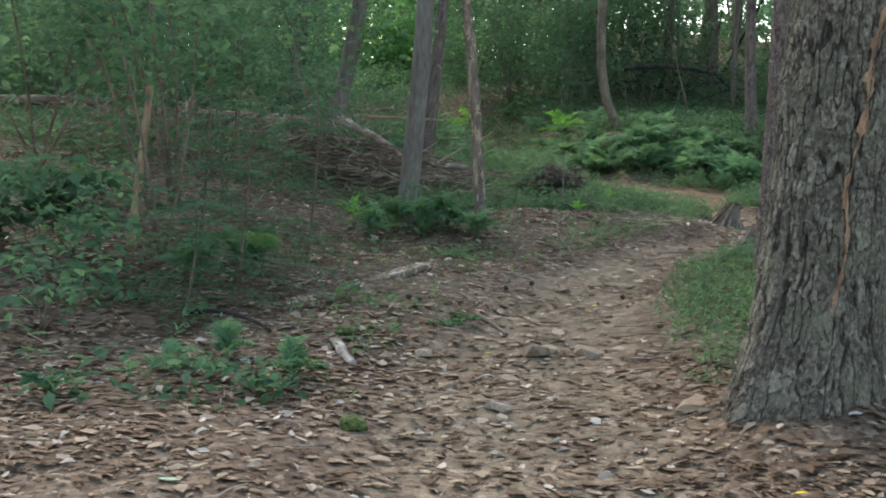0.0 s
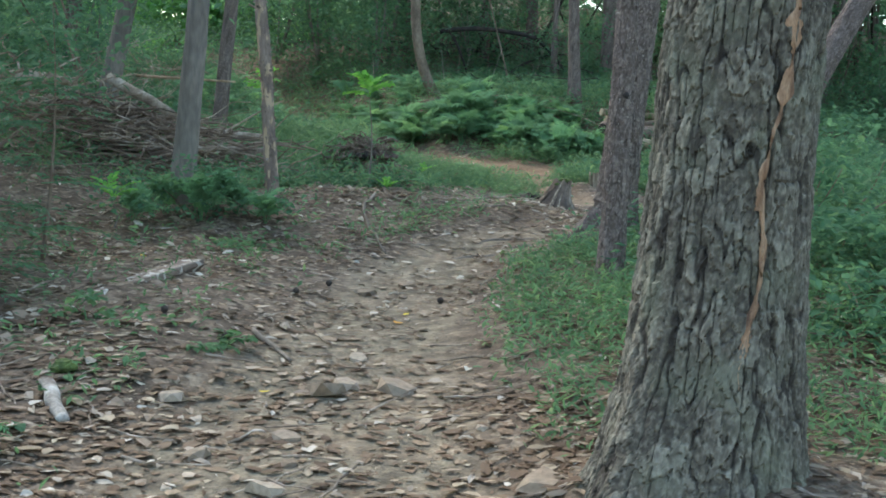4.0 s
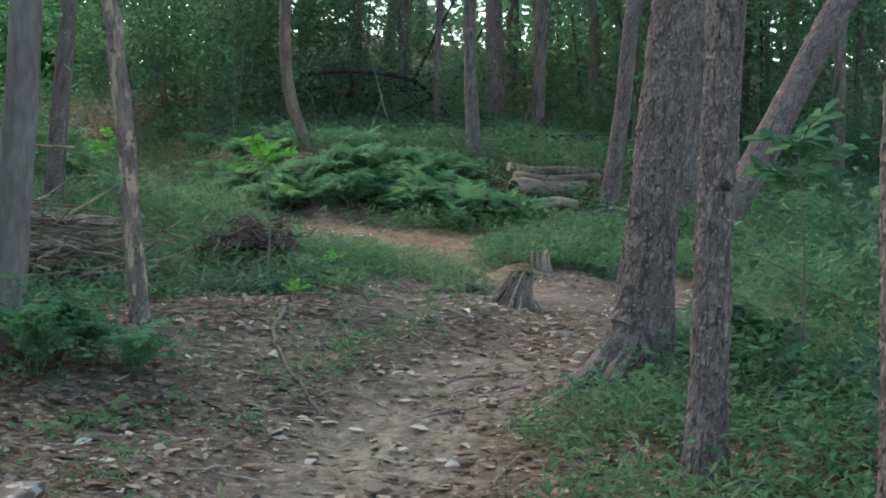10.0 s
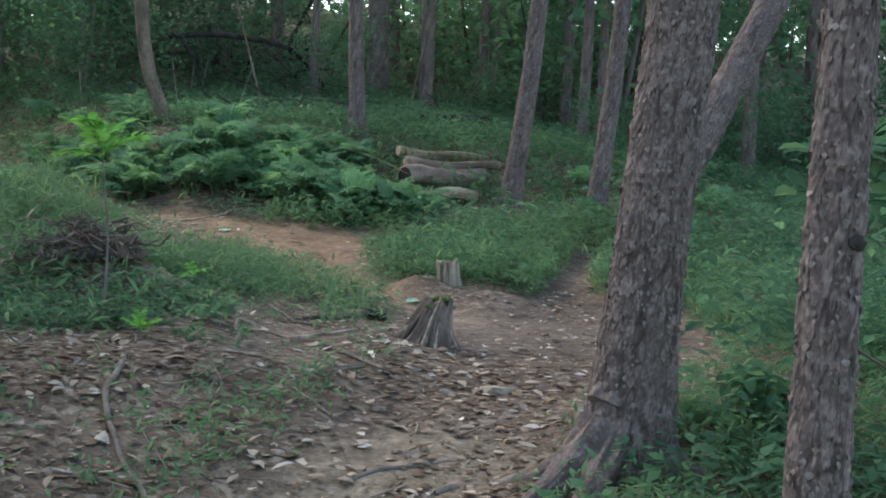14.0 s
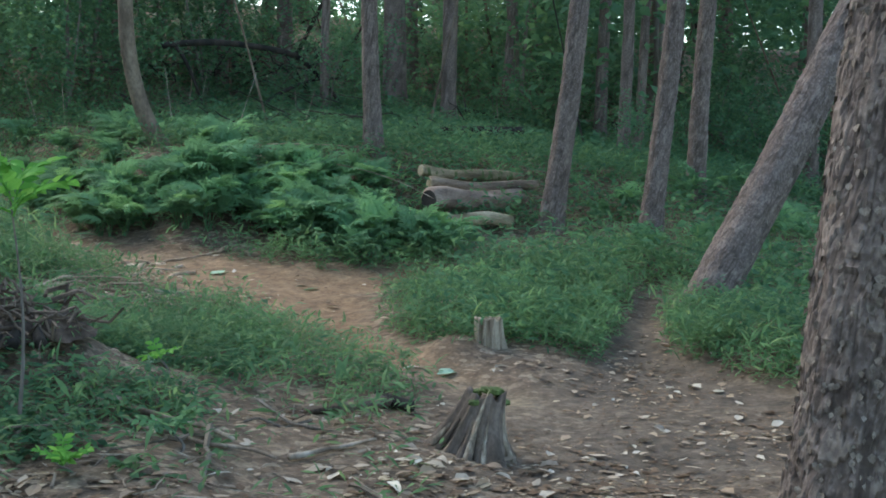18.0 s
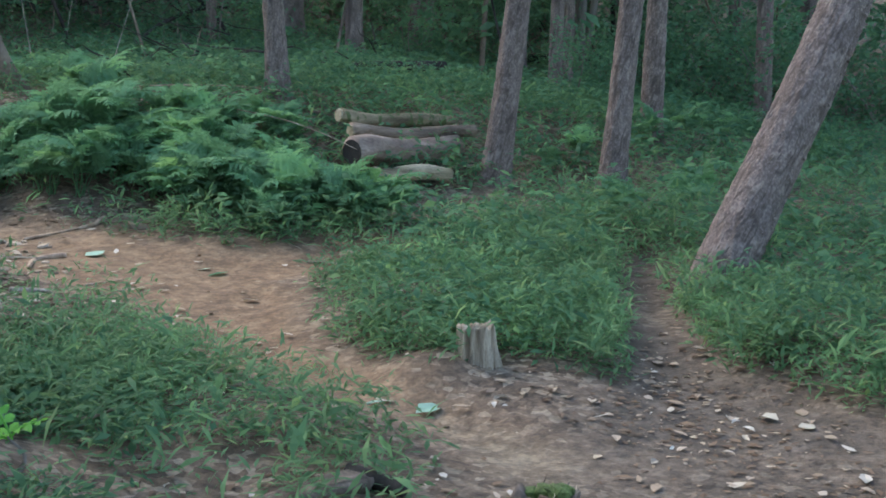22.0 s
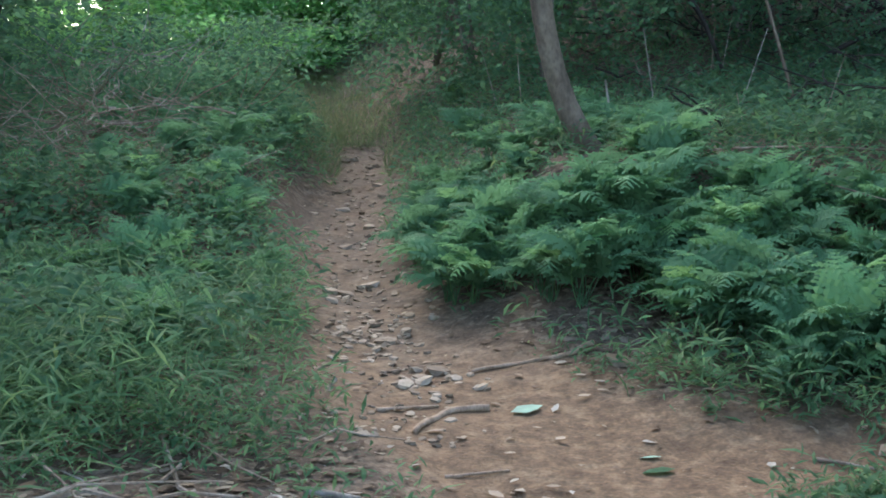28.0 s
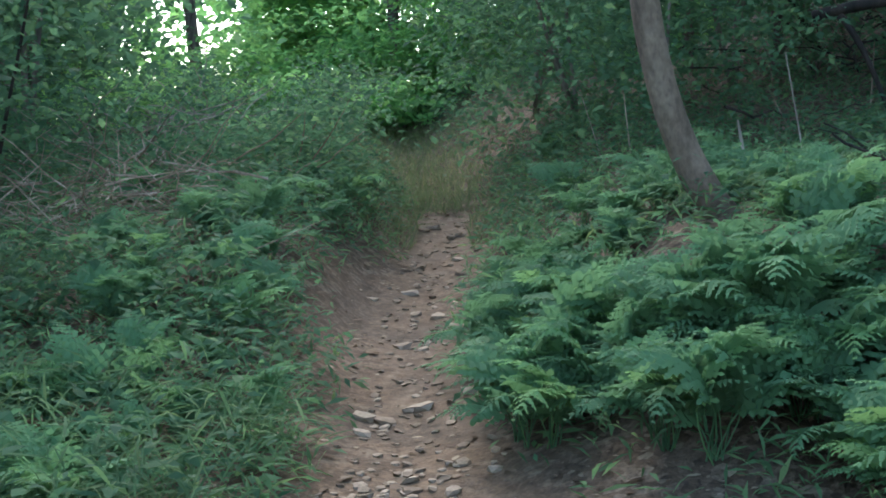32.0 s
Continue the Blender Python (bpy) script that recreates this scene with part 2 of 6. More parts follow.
def ground_material():
    m, nt, s = material("forest_soil", 0.95)
    clay, trail, soil_shade = (nt.nodes.new("ShaderNodeAttribute") for _ in range(3))
    clay.attribute_name, trail.attribute_name, soil_shade.attribute_name = "clay", "trail", "soil_shade"
    fine, mid, big = grain(nt, 60, 6), grain(nt, 9, 6), grain(nt, 1.3, 4)
    litter = ramp(nt, mid, [(0.3, (0.06, 0.04, 0.027)), (0.5, (0.126, 0.084, 0.056)), (0.7, (0.195, 0.138, 0.095))])
    tcs = nt.nodes.new("ShaderNodeTexCoord")
    bits = node(nt, "TexVoronoi", Scale=26.0)
    nt.links.new(tcs.outputs["Object"], bits.inputs["Vector"])
    sep = nt.nodes.new("ShaderNodeSeparateColor")
    nt.links.new(bits.outputs["Color"], sep.inputs[0])
    scraps = ramp(nt, sep.outputs[0], [(0.0, (0.035, 0.025, 0.017)), (0.45, (0.094, 0.066, 0.044)), (0.8, (0.175, 0.13, 0.09)), (1.0, (0.28, 0.23, 0.17))])
    litter = mixed(nt, 0.6, litter, scraps)
    dirt = ramp(nt, mid, [(0.3, (0.09, 0.069, 0.046)), (0.52, (0.165, 0.13, 0.087)), (0.75, (0.26, 0.212, 0.147))])
    tan = ramp(nt, mid, [(0.3, (0.115, 0.084, 0.053)), (0.52, (0.2, 0.15, 0.1)), (0.75, (0.29, 0.227, 0.158))])
    dirt = mixed(nt, ramp(nt, grain(nt, 2.6, 4), [(0.47, (0, 0, 0)), (0.6, (1, 1, 1))]), dirt, tan)
    red = ramp(nt, mid, [(0.3, (0.108, 0.065, 0.037)), (0.55, (0.17, 0.105, 0.059)), (0.75, (0.238, 0.158, 0.094))])
    wob = nt.nodes.new("ShaderNodeMath")
    wob.operation = "MULTIPLY_ADD"
    nt.links.new(big, wob.inputs[0])
    wob.inputs[1].default_value = 0.5
    nt.links.new(trail.outputs["Fac"], wob.inputs[2])
    c = mixed(nt, ramp(nt, wob.outputs[0], [(0.5, (0, 0, 0)), (0.95, (1, 1, 1))]), litter, dirt)
    c = mixed(nt, clay.outputs["Fac"], c, red)
    # Darker soil for fork and climb, the shade there put into its colour.
    c = mixed(nt, soil_shade.outputs["Fac"], c, ramp(nt, mid, [(0.3, (0.047, 0.034, 0.024)), (0.52, (0.09, 0.067, 0.049)), (0.75, (0.14, 0.107, 0.08))]))
    c = mixed(nt, 0.55, c, ramp(nt, fine, [(0.32, (0.55, 0.55, 0.55)), (0.68, (1.4, 1.4, 1.4))]), "MULTIPLY")
    c = mixed(nt, 0.7, c, ramp(nt, grain(nt, 22, 3), [(0.35, (0.7, 0.7, 0.7)), (0.65, (1.3, 1.28, 1.25))]), "MULTIPLY")
    nt.links.new(c, s.inputs["Base Color"])
    add = nt.nodes.new("ShaderNodeMath")
    add.operation = "MULTIPLY_ADD"
    nt.links.new(mid, add.inputs[0])
    add.inputs[1].default_value = 1.2
    nt.links.new(fine, add.inputs[2])
    bumped(nt, s, add.outputs[0], 0.9, 0.009)
    return m


SOIL = ground_material()
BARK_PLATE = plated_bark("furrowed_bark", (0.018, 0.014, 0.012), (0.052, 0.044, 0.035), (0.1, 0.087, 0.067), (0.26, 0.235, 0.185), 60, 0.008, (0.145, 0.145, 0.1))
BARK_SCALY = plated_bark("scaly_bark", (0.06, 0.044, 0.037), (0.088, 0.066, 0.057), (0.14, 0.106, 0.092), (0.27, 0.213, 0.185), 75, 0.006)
FLAKE = bark_material("bark_scale", (0.08, 0.06, 0.048), (0.16, 0.125, 0.1), (0.29, 0.235, 0.195), 30, stretch=(1, 1, 1))
BARK_SMOOTH = bark_material("smooth_grey_bark", (0.105, 0.087, 0.072), (0.155, 0.132, 0.112), (0.22, 0.19, 0.162), 4)
BARK_TAN = bark_material("smooth_tan_bark", (0.085, 0.06, 0.043), (0.155, 0.112, 0.08), (0.23, 0.172, 0.125), 5, stretch=(1, 1, 0.6))
CHAR = bark_material("dark_rotten_wood", (0.012, 0.01, 0.009), (0.03, 0.024, 0.02), (0.06, 0.045, 0.035), 9)
MOSS = bark_material("green_moss", (0.03, 0.042, 0.012), (0.065, 0.09, 0.024), (0.11, 0.145, 0.04), 30, stretch=(1, 1, 1))
DEADWOOD = bark_material("weathered_wood", (0.10, 0.07, 0.05), (0.24, 0.18, 0.13), (0.42, 0.36, 0.29), 8)
BARE = bark_material("bare_orange_wood", (0.1, 0.055, 0.034), (0.27, 0.155, 0.09), (0.42, 0.28, 0.175), 34, stretch=(1, 1, 0.2))
TAN_WOOD = bark_material("bare_tan_wood", (0.16, 0.10, 0.06), (0.32, 0.215, 0.135), (0.45, 0.34, 0.23), 10)
SNAG_WOOD = bark_material("peeling_dead_bark", (0.10, 0.072, 0.058), (0.185, 0.138, 0.113), (0.28, 0.215, 0.175), 11, (0.4, 0.29, 0.19))
def stone_material(name, source):
    m, nt, shader = material(name, 0.85)
    info, geo = nt.nodes.new("ShaderNodeObjectInfo"), nt.nodes.new("ShaderNodeNewGeometry")
    tone = ramp(nt, (info if source == "Random" else geo).outputs[source], [(0.0, (0.15, 0.105, 0.07)), (0.5, (0.235, 0.172, 0.118)), (1.0, (0.37, 0.29, 0.21))])
    nt.links.new(mixed(nt, 0.6, tone, ramp(nt, grain(nt, 3.0, 5), [(0.3, (0.6, 0.6, 0.6)), (0.7, (1.3, 1.3, 1.3))]), "MULTIPLY"), shader.inputs["Base Color"])
    return m


STONE, GRAVEL = stone_material("pale_stone", "Random"), stone_material("trail_gravel", "Random Per Island")
SPLIT = bark_material("split_grey_wood", (0.06, 0.044, 0.032), (0.18, 0.135, 0.094), (0.34, 0.272, 0.198), 45, stretch=(1, 1, 0.08))
SPLIT_PALE = bark_material("split_pale_wood", (0.12, 0.085, 0.058), (0.27, 0.208, 0.148), (0.44, 0.365, 0.275), 45, stretch=(1, 1, 0.08))
TAN_ROOT = bark_material("tan_root", (0.2, 0.13, 0.085), (0.33, 0.225, 0.15), (0.45, 0.33, 0.24), 14)
SOIL_ROOT = bark_material("soiled_root", (0.10, 0.08, 0.062), (0.165, 0.13, 0.1), (0.25, 0.2, 0.155), 14)
LOGBARK = bark_material("log_bark", (0.07, 0.05, 0.037), (0.15, 0.105, 0.075), (0.25, 0.185, 0.135), 8, stretch=(0.25, 1, 1))
LOG_RED = bark_material("bare_red_brown_log", (0.12, 0.077, 0.058), (0.205, 0.143, 0.112), (0.285, 0.213, 0.172), 7, stretch=(0.25, 1, 1))
LOG_MOSS = bark_material("mossy_log", (0.08, 0.06, 0.035), (0.16, 0.125, 0.075), (0.3, 0.24, 0.155), 9, (0.07, 0.085, 0.03), (0.3, 1, 1))
LOG_PALE = bark_material("pale_log_wood", (0.15, 0.11, 0.065), (0.29, 0.23, 0.145), (0.42, 0.345, 0.24), 9, stretch=(0.25, 1, 1))
SPLITLOG = bark_material("split_brown_log", (0.09, 0.06, 0.044), (0.18, 0.127, 0.095), (0.3, 0.245, 0.195), 13, (0.44, 0.38, 0.32), stretch=(0.14, 1, 1))
ROTTEN = bark_material("rotten_brown_wood", (0.05, 0.035, 0.025), (0.11, 0.08, 0.06), (0.2, 0.15, 0.115), 10)
HUMUS_WOOD = bark_material("crumbling_dark_wood", (0.026, 0.018, 0.014), (0.06, 0.042, 0.032), (0.11, 0.078, 0.06), 10)
PALE = bark_material("bleached_wood", (0.10, 0.075, 0.06), (0.27, 0.23, 0.19), (0.5, 0.455, 0.4), 12)
PALE_LEAF = leaf_material("pale_leaf", (0.28, 0.4, 0.3), (0.33, 0.46, 0.35), (0.37, 0.5, 0.38), 0.1, island=False)
YELLOW_LEAF = leaf_material("yellow_leaf", (0.6, 0.42, 0.04), (0.65, 0.48, 0.06), (0.7, 0.55, 0.1), 0.2, island=False)
ORANGE_LEAF = leaf_material("orange_leaf", (0.5, 0.22, 0.03), (0.55, 0.26, 0.04), (0.6, 0.3, 0.05), 0.2, island=False)
PALE_TAN = leaf_material("bleached_leaf", (0.34, 0.3, 0.25), (0.38, 0.34, 0.28), (0.42, 0.37, 0.3), 0.1, island=False)
TAN_LEAF = leaf_material("tan_leaf", (0.26, 0.18, 0.12), (0.42, 0.33, 0.25), (0.5, 0.43, 0.36), 0.1, island=False)
WEED = leaf_material("weed_green", (0.064, 0.14, 0.08), (0.105, 0.21, 0.107), (0.15, 0.255, 0.108), 0.55)
FERN = leaf_material("fern_green", (0.108, 0.21, 0.111), (0.145, 0.28, 0.139), (0.2, 0.36, 0.145), 0.45, island=False)
GRASS = leaf_material("grass_green", (0.085, 0.165, 0.08), (0.135, 0.24, 0.11), (0.2, 0.285, 0.12), 0.5)
STRAW = leaf_material("dry_olive_grass", (0.12, 0.165, 0.08), (0.175, 0.215, 0.105), (0.27, 0.26, 0.145), 0.4)
LEAF = leaf_material("leaf_green", (0.078, 0.158, 0.09), (0.12, 0.232, 0.122), (0.15, 0.25, 0.105), 0.55)
# Leaf green brightened so the hilltop's sun and backlight sit in its colour.
SUN_PAINTED = leaf_material("sun_painted_leaf_green", (0.17, 0.36, 0.13), (0.26, 0.5, 0.17), (0.38, 0.6, 0.18), 0.6)
BRIGHT = leaf_material("young_leaf_green", (0.14, 0.36, 0.07), (0.2, 0.45, 0.09), (0.26, 0.5, 0.1))
DRY = leaf_material("dry_leaf_brown", (0.098, 0.06, 0.039), (0.19, 0.127, 0.084), (0.4, 0.32, 0.23), 0.15, 0.7)
BLEACHED = leaf_material("bleached_leaf_litter", (0.24, 0.17, 0.12), (0.4, 0.33, 0.265), (0.58, 0.52, 0.45), 0.15, 0.7)


# ---- mesh helpers ----
def mesh_of(name, verts, faces, mat, smooth_=False):
    me = bpy.data.meshes.new(name)
    me.from_pydata(np.asarray(verts, float).reshape(-1, 3).tolist(), [], faces)
    me.materials.append(mat)
    if smooth_:
        me.polygons.foreach_set("use_smooth", [True] * len(me.polygons))
    me.update()
    return me


def child(name, me, parent, label="", m=None):
    ob = new(name, me)
    ob.parent = parent
    if m is not None:
        ob.matrix_local = m
    return tagged(ob, label)


def soup(shape, faces, bases, turns, sizes):
    """Many copies of one small shape: shape (v,3), bases (n,3), turns (n,3,3), sizes (n,3)."""
    v = len(shape)
    pts = np.einsum("nij,nvj->nvi", turns, shape[None] * sizes[:, None, :]) + bases[:, None, :]
    n = len(bases)
    out = []
    for f in faces:
        out += (np.array(f)[None] + v * np.arange(n)[:, None]).tolist()
    return pts.reshape(-1, 3), out


def turns_of(yaw, pitch, roll):
    """Rotations: the shape's y axis points along yaw, raised by pitch, rolled about itself."""
    cy, sy, cp, sp, cr, sr = np.cos(yaw), np.sin(yaw), np.cos(pitch), np.sin(pitch), np.cos(roll), np.sin(roll)
    o = np.zeros_like(yaw)
    i = o + 1
    rz = np.array([[cy, -sy, o], [sy, cy, o], [o, o, i]])
    rx = np.array([[i, o, o], [o, cp, -sp], [o, sp, cp]])
    ry = np.array([[cr, o, sr], [o, i, o], [-sr, o, cr]])
    return np.einsum("ijn,jkn,kln->nil", rz, rx, ry)


BLADE = np.array([(0, 0, 0), (-0.5, 0.4, 0.02), (0.5, 0.4, 0.02), (-0.3, 0.75, -0.03), (0.3, 0.75, -0.03), (0, 1, -0.14)])
BLADE_F = [(0, 2, 1), (1, 2, 4, 3), (3, 4, 5)]
OVAL = np.array([(0, 0, 0), (-0.45, 0.35, 0.06), (0, 0.45, 0), (0.45, 0.35, 0.06), (-0.3, 0.75, 0.02), (0.3, 0.75, 0.02), (0, 1, -0.12)])
OVAL_F = [(0, 2, 1), (0, 3, 2), (1, 2, 4), (2, 3, 5), (2, 6, 4), (2, 5, 6)]
DIAMOND = np.array([(0, 0, 0), (-0.42, 0.5, 0.05), (0.42, 0.5, 0.05), (0, 1, -0.08)])
DIAMOND_F = [(0, 2, 1), (1, 2, 3)]


def cells(u, v, n, seed):
    """Cell pattern that closes after n cells round: how far inside its cell each place is, and the cell's own number."""
    ui, vi = np.floor(u), np.floor(v)
    d1, d2, own = np.full(u.shape, 9.0), np.full(u.shape, 9.0), np.zeros(u.shape)
    for i in (-1, 0, 1):
        for j in (-1, 0, 1):
            a, b = np.mod(ui + i, n), vi + j
            d = np.hypot(ui + i + hashed(a, b, seed) - u, b + hashed(a, b, seed + 1) - v)
            near = d < d1
            d2 = np.where(near, d1, np.minimum(d2, d))
            own = np.where(near, hashed(a, b, seed + 2), own)
            d1 = np.where(near, d, d1)
    return d2 - d1, own


def ringed(u, v, n, seed):
    """Smooth noise that closes after n cells round."""
    ui, vi = np.floor(u), np.floor(v)
    a, b = u - ui, v - vi
    a, b = a * a * (3 - 2 * a), b * b * (3 - 2 * b)
    lo, hi = np.mod(ui, n), np.mod(ui + 1, n)
    p = hashed(lo, vi, seed) * (1 - a) + hashed(hi, vi, seed) * a
    q = hashed(lo, vi + 1, seed) * (1 - a) + hashed(hi, vi + 1, seed) * a
    return p * (1 - b) + q * b - 0.5


def bark_relief(A, S, n, tall, long, share, seed):
    """Height of the bark, how whole it is, and the tone of its plates; share: long furrows against small scales."""
    turn = A / (2 * np.pi)
    warp = ringed(turn * n, S / tall, n, seed + 5) + 0.5 * ringed(turn * 2 * n, S / tall * 2, 2 * n, seed + 6)
    deep, own = cells((turn * n + 0.7 * warp) % n, S / tall + 0.9 * warp, n, seed)
    m = n
    line = ringed(turn * m + 0.25 * warp, S / long + 0.2 * warp, m, seed + 1) + 0.45 * ringed(turn * 2 * m + 0.3 * warp, S / long * 2.2, 2 * m, seed + 2)
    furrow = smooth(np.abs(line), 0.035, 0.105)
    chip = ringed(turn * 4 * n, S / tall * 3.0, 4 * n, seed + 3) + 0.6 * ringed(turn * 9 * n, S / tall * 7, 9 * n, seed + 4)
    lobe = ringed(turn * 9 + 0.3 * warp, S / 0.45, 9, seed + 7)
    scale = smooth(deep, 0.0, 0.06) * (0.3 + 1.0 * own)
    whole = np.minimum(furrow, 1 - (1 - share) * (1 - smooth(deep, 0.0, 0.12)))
    grit = hashed(np.floor(turn * 7 * n), np.floor(S / tall * 6), seed + 8) - 0.5
    return share * 1.1 * furrow + (0.08 + 0.3 * share) * grit + (0.3 + 0.6 * (1 - share)) * scale - 1.0 + 0.12 * warp + 0.1 * chip + 0.3 * share * lobe, whole, 0.38 + 0.85 * (own - 0.4) + 0.6 * chip


def tube(path, radii, sides=14, rough=0.0, seed=0, flare=0.0, caps=True, ridges=0.0, plates=(16, 0.1, 0.4, 0.4), marks=None):
    """A round, uneven limb along a path of points. Returns verts, faces; marks takes how whole the bark is and each plate's own number."""
    path = np.asarray(path, float)
    n = len(path)
    tang = np.gradient(path, axis=0)
    tang /= np.linalg.norm(tang, axis=1)[:, None]
    ref = np.where(np.abs(tang[:, 2:3]) > 0.8, [[1.0, 0, 0]], [[0, 0, 1.0]])
    u = np.cross(ref, tang)
    u /= np.linalg.norm(u, axis=1)[:, None]
    w = np.cross(tang, u)
    a = np.linspace(0, 2 * np.pi, sides, endpoint=False)
    s = np.concatenate([[0], np.cumsum(np.linalg.norm(np.diff(path, axis=0), axis=1))])
    A, S = np.meshgrid(a, s)
    r = np.asarray(radii, float)[:, None] * np.ones_like(A)
    if flare:
        lobes = 0.5 + 0.5 * np.sin(A * 4 + seed) * np.sin(A * 2 + seed * 2.3)
        r = r * (1 + flare * np.exp(-S / 0.26) * (0.5 + lobes))
    if rough:
        r = r * (1 + rough * (fbm(np.cos(A) * 2 + 9, S * 3 + np.sin(A) * 2, 1.0, 3, seed)))
    if ridges:
        high, whole, tone = bark_relief(A, S, *plates, seed)
        r = r + ridges * high
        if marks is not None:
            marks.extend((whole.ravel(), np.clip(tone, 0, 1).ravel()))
    pts = path[:, None, :] + (np.cos(A) * r)[..., None] * u[:, None, :] + (np.sin(A) * r)[..., None] * w[:, None, :]
    faces = [(i * sides + j, i * sides + (j + 1) % sides, (i + 1) * sides + (j + 1) % sides, (i + 1) * sides + j) for i in range(n - 1) for j in range(sides)]
    if caps:
        faces += [tuple(range(sides))[::-1], tuple(range((n - 1) * sides, n * sides))]
    return pts.reshape(-1, 3), faces


def barked(name, mat, *shape):
    """A limb whose mesh carries the marks of its bark plates."""
    marks = []
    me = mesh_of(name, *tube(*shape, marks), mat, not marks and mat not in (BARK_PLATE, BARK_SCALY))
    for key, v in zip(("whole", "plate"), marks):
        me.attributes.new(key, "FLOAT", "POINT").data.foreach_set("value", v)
    return me


def joined(parts):
    verts, faces, n = [], [], 0
    for v, f in parts:
        verts.append(np.asarray(v))
        faces += [tuple(i + n for i in q) for q in f]
        n += len(v)
    return np.concatenate(verts), faces


# ---- ground ----
def spaced(lo, a, b, hi, step):
    fine = np.arange(a, b, step)
    grow = step * 1.25 ** np.arange(1, 40)
    left, right = a - np.cumsum(grow), b + np.cumsum(grow)
    return np.concatenate([left[left > lo][::-1], fine, right[right < hi]])


gx, gy = spaced(-400, -4, 7, 400, 0.05), spaced(-400, 2.5, 25, 400, 0.05)
X, Y = np.meshgrid(gx, gy)
nx, ny = len(gx), len(gy)
idx = np.arange(nx * ny).reshape(ny, nx)
quads = np.stack([idx[:-1, :-1], idx[:-1, 1:], idx[1:, 1:], idx[1:, :-1]], -1).reshape(-1, 4).tolist()
ground_mesh = mesh_of("ground", np.stack([X, Y, land(X, Y)], -1), quads, SOIL, True)
clay_mask = np.maximum(1 - smooth(clay_rim(X, Y), -0.12, 0.15 + 0.35 * smooth(Y, 16.8, 17.6)), 0) * smooth(Y, 13.6, 15) * (1 - smooth(Y, 24, 27)) * (1 - 0.4 * smooth(Y, 18.3, 19.5)) * (1 - 0.3 * smooth(fbm(X, Y, 0.35, 3, 41), -0.1, 0.2) * smooth(Y, 17.5, 18.5))
trail_mask = np.maximum(1 - smooth(np.minimum(rim(X, Y, MAIN[:-2]), clay_rim(X, Y)), -0.45, 0.25), 0.06 * (1 - smooth(rim(X, Y, FORK), -0.45, 0.25)))
trail_mask *= (1 - 0.55 * smooth(Y + X, 20, 21.2)) * (1 - 0.85 * smooth(Y, 23.5, 27))
# Where the soil colour carries shade: the fork and the climbing clay trail.
soil_shade_mask = (1 - smooth(rim(X, Y, FORK), -0.25, 0.35)) * smooth(Y, 11.8, 12.6) * (1 - clay_mask) * (0.55 + 0.6 * smooth(fbm(X, Y, 0.6, 3, 47), -0.2, 0.2)) + 0.4 * (1 - smooth(clay_rim(X, Y), -0.05, 0.2)) * smooth(Y, 18.0, 19.0) * (1 - smooth(Y, 24, 27)) * (0.4 + 1.2 * smooth(fbm(X, Y, 0.5, 3, 49), -0.2, 0.2))
for key, mask in (("clay", clay_mask), ("trail", trail_mask), ("soil_shade", np.clip(soil_shade_mask, 0, 1))):
    ground_mesh.attributes.new(key, "FLOAT", "POINT").data.foreach_set("value", mask.ravel())
tagged(new("ground", ground_mesh), "brown forest floor with a worn dirt trail and orange clay", "ground", kind="structure")

# ---- trees ----
def crown_leaves(centres, count, spread, size, seed):
    r = np.random.default_rng(seed)
    c = np.asarray(centres)[r.integers(0, len(centres), count)]
    d = r.normal(0, 1, (count, 3)) * spread
    return soup(DIAMOND, DIAMOND_F, c + d, turns_of(r.uniform(0, 6.28, count), r.uniform(-0.9, 0.4, count), r.uniform(-0.8, 0.8, count)),
                size * r.uniform(0.6, 1.3, (count, 1)) * np.array([[0.7, 1, 1]]))


TRUNKS = {}


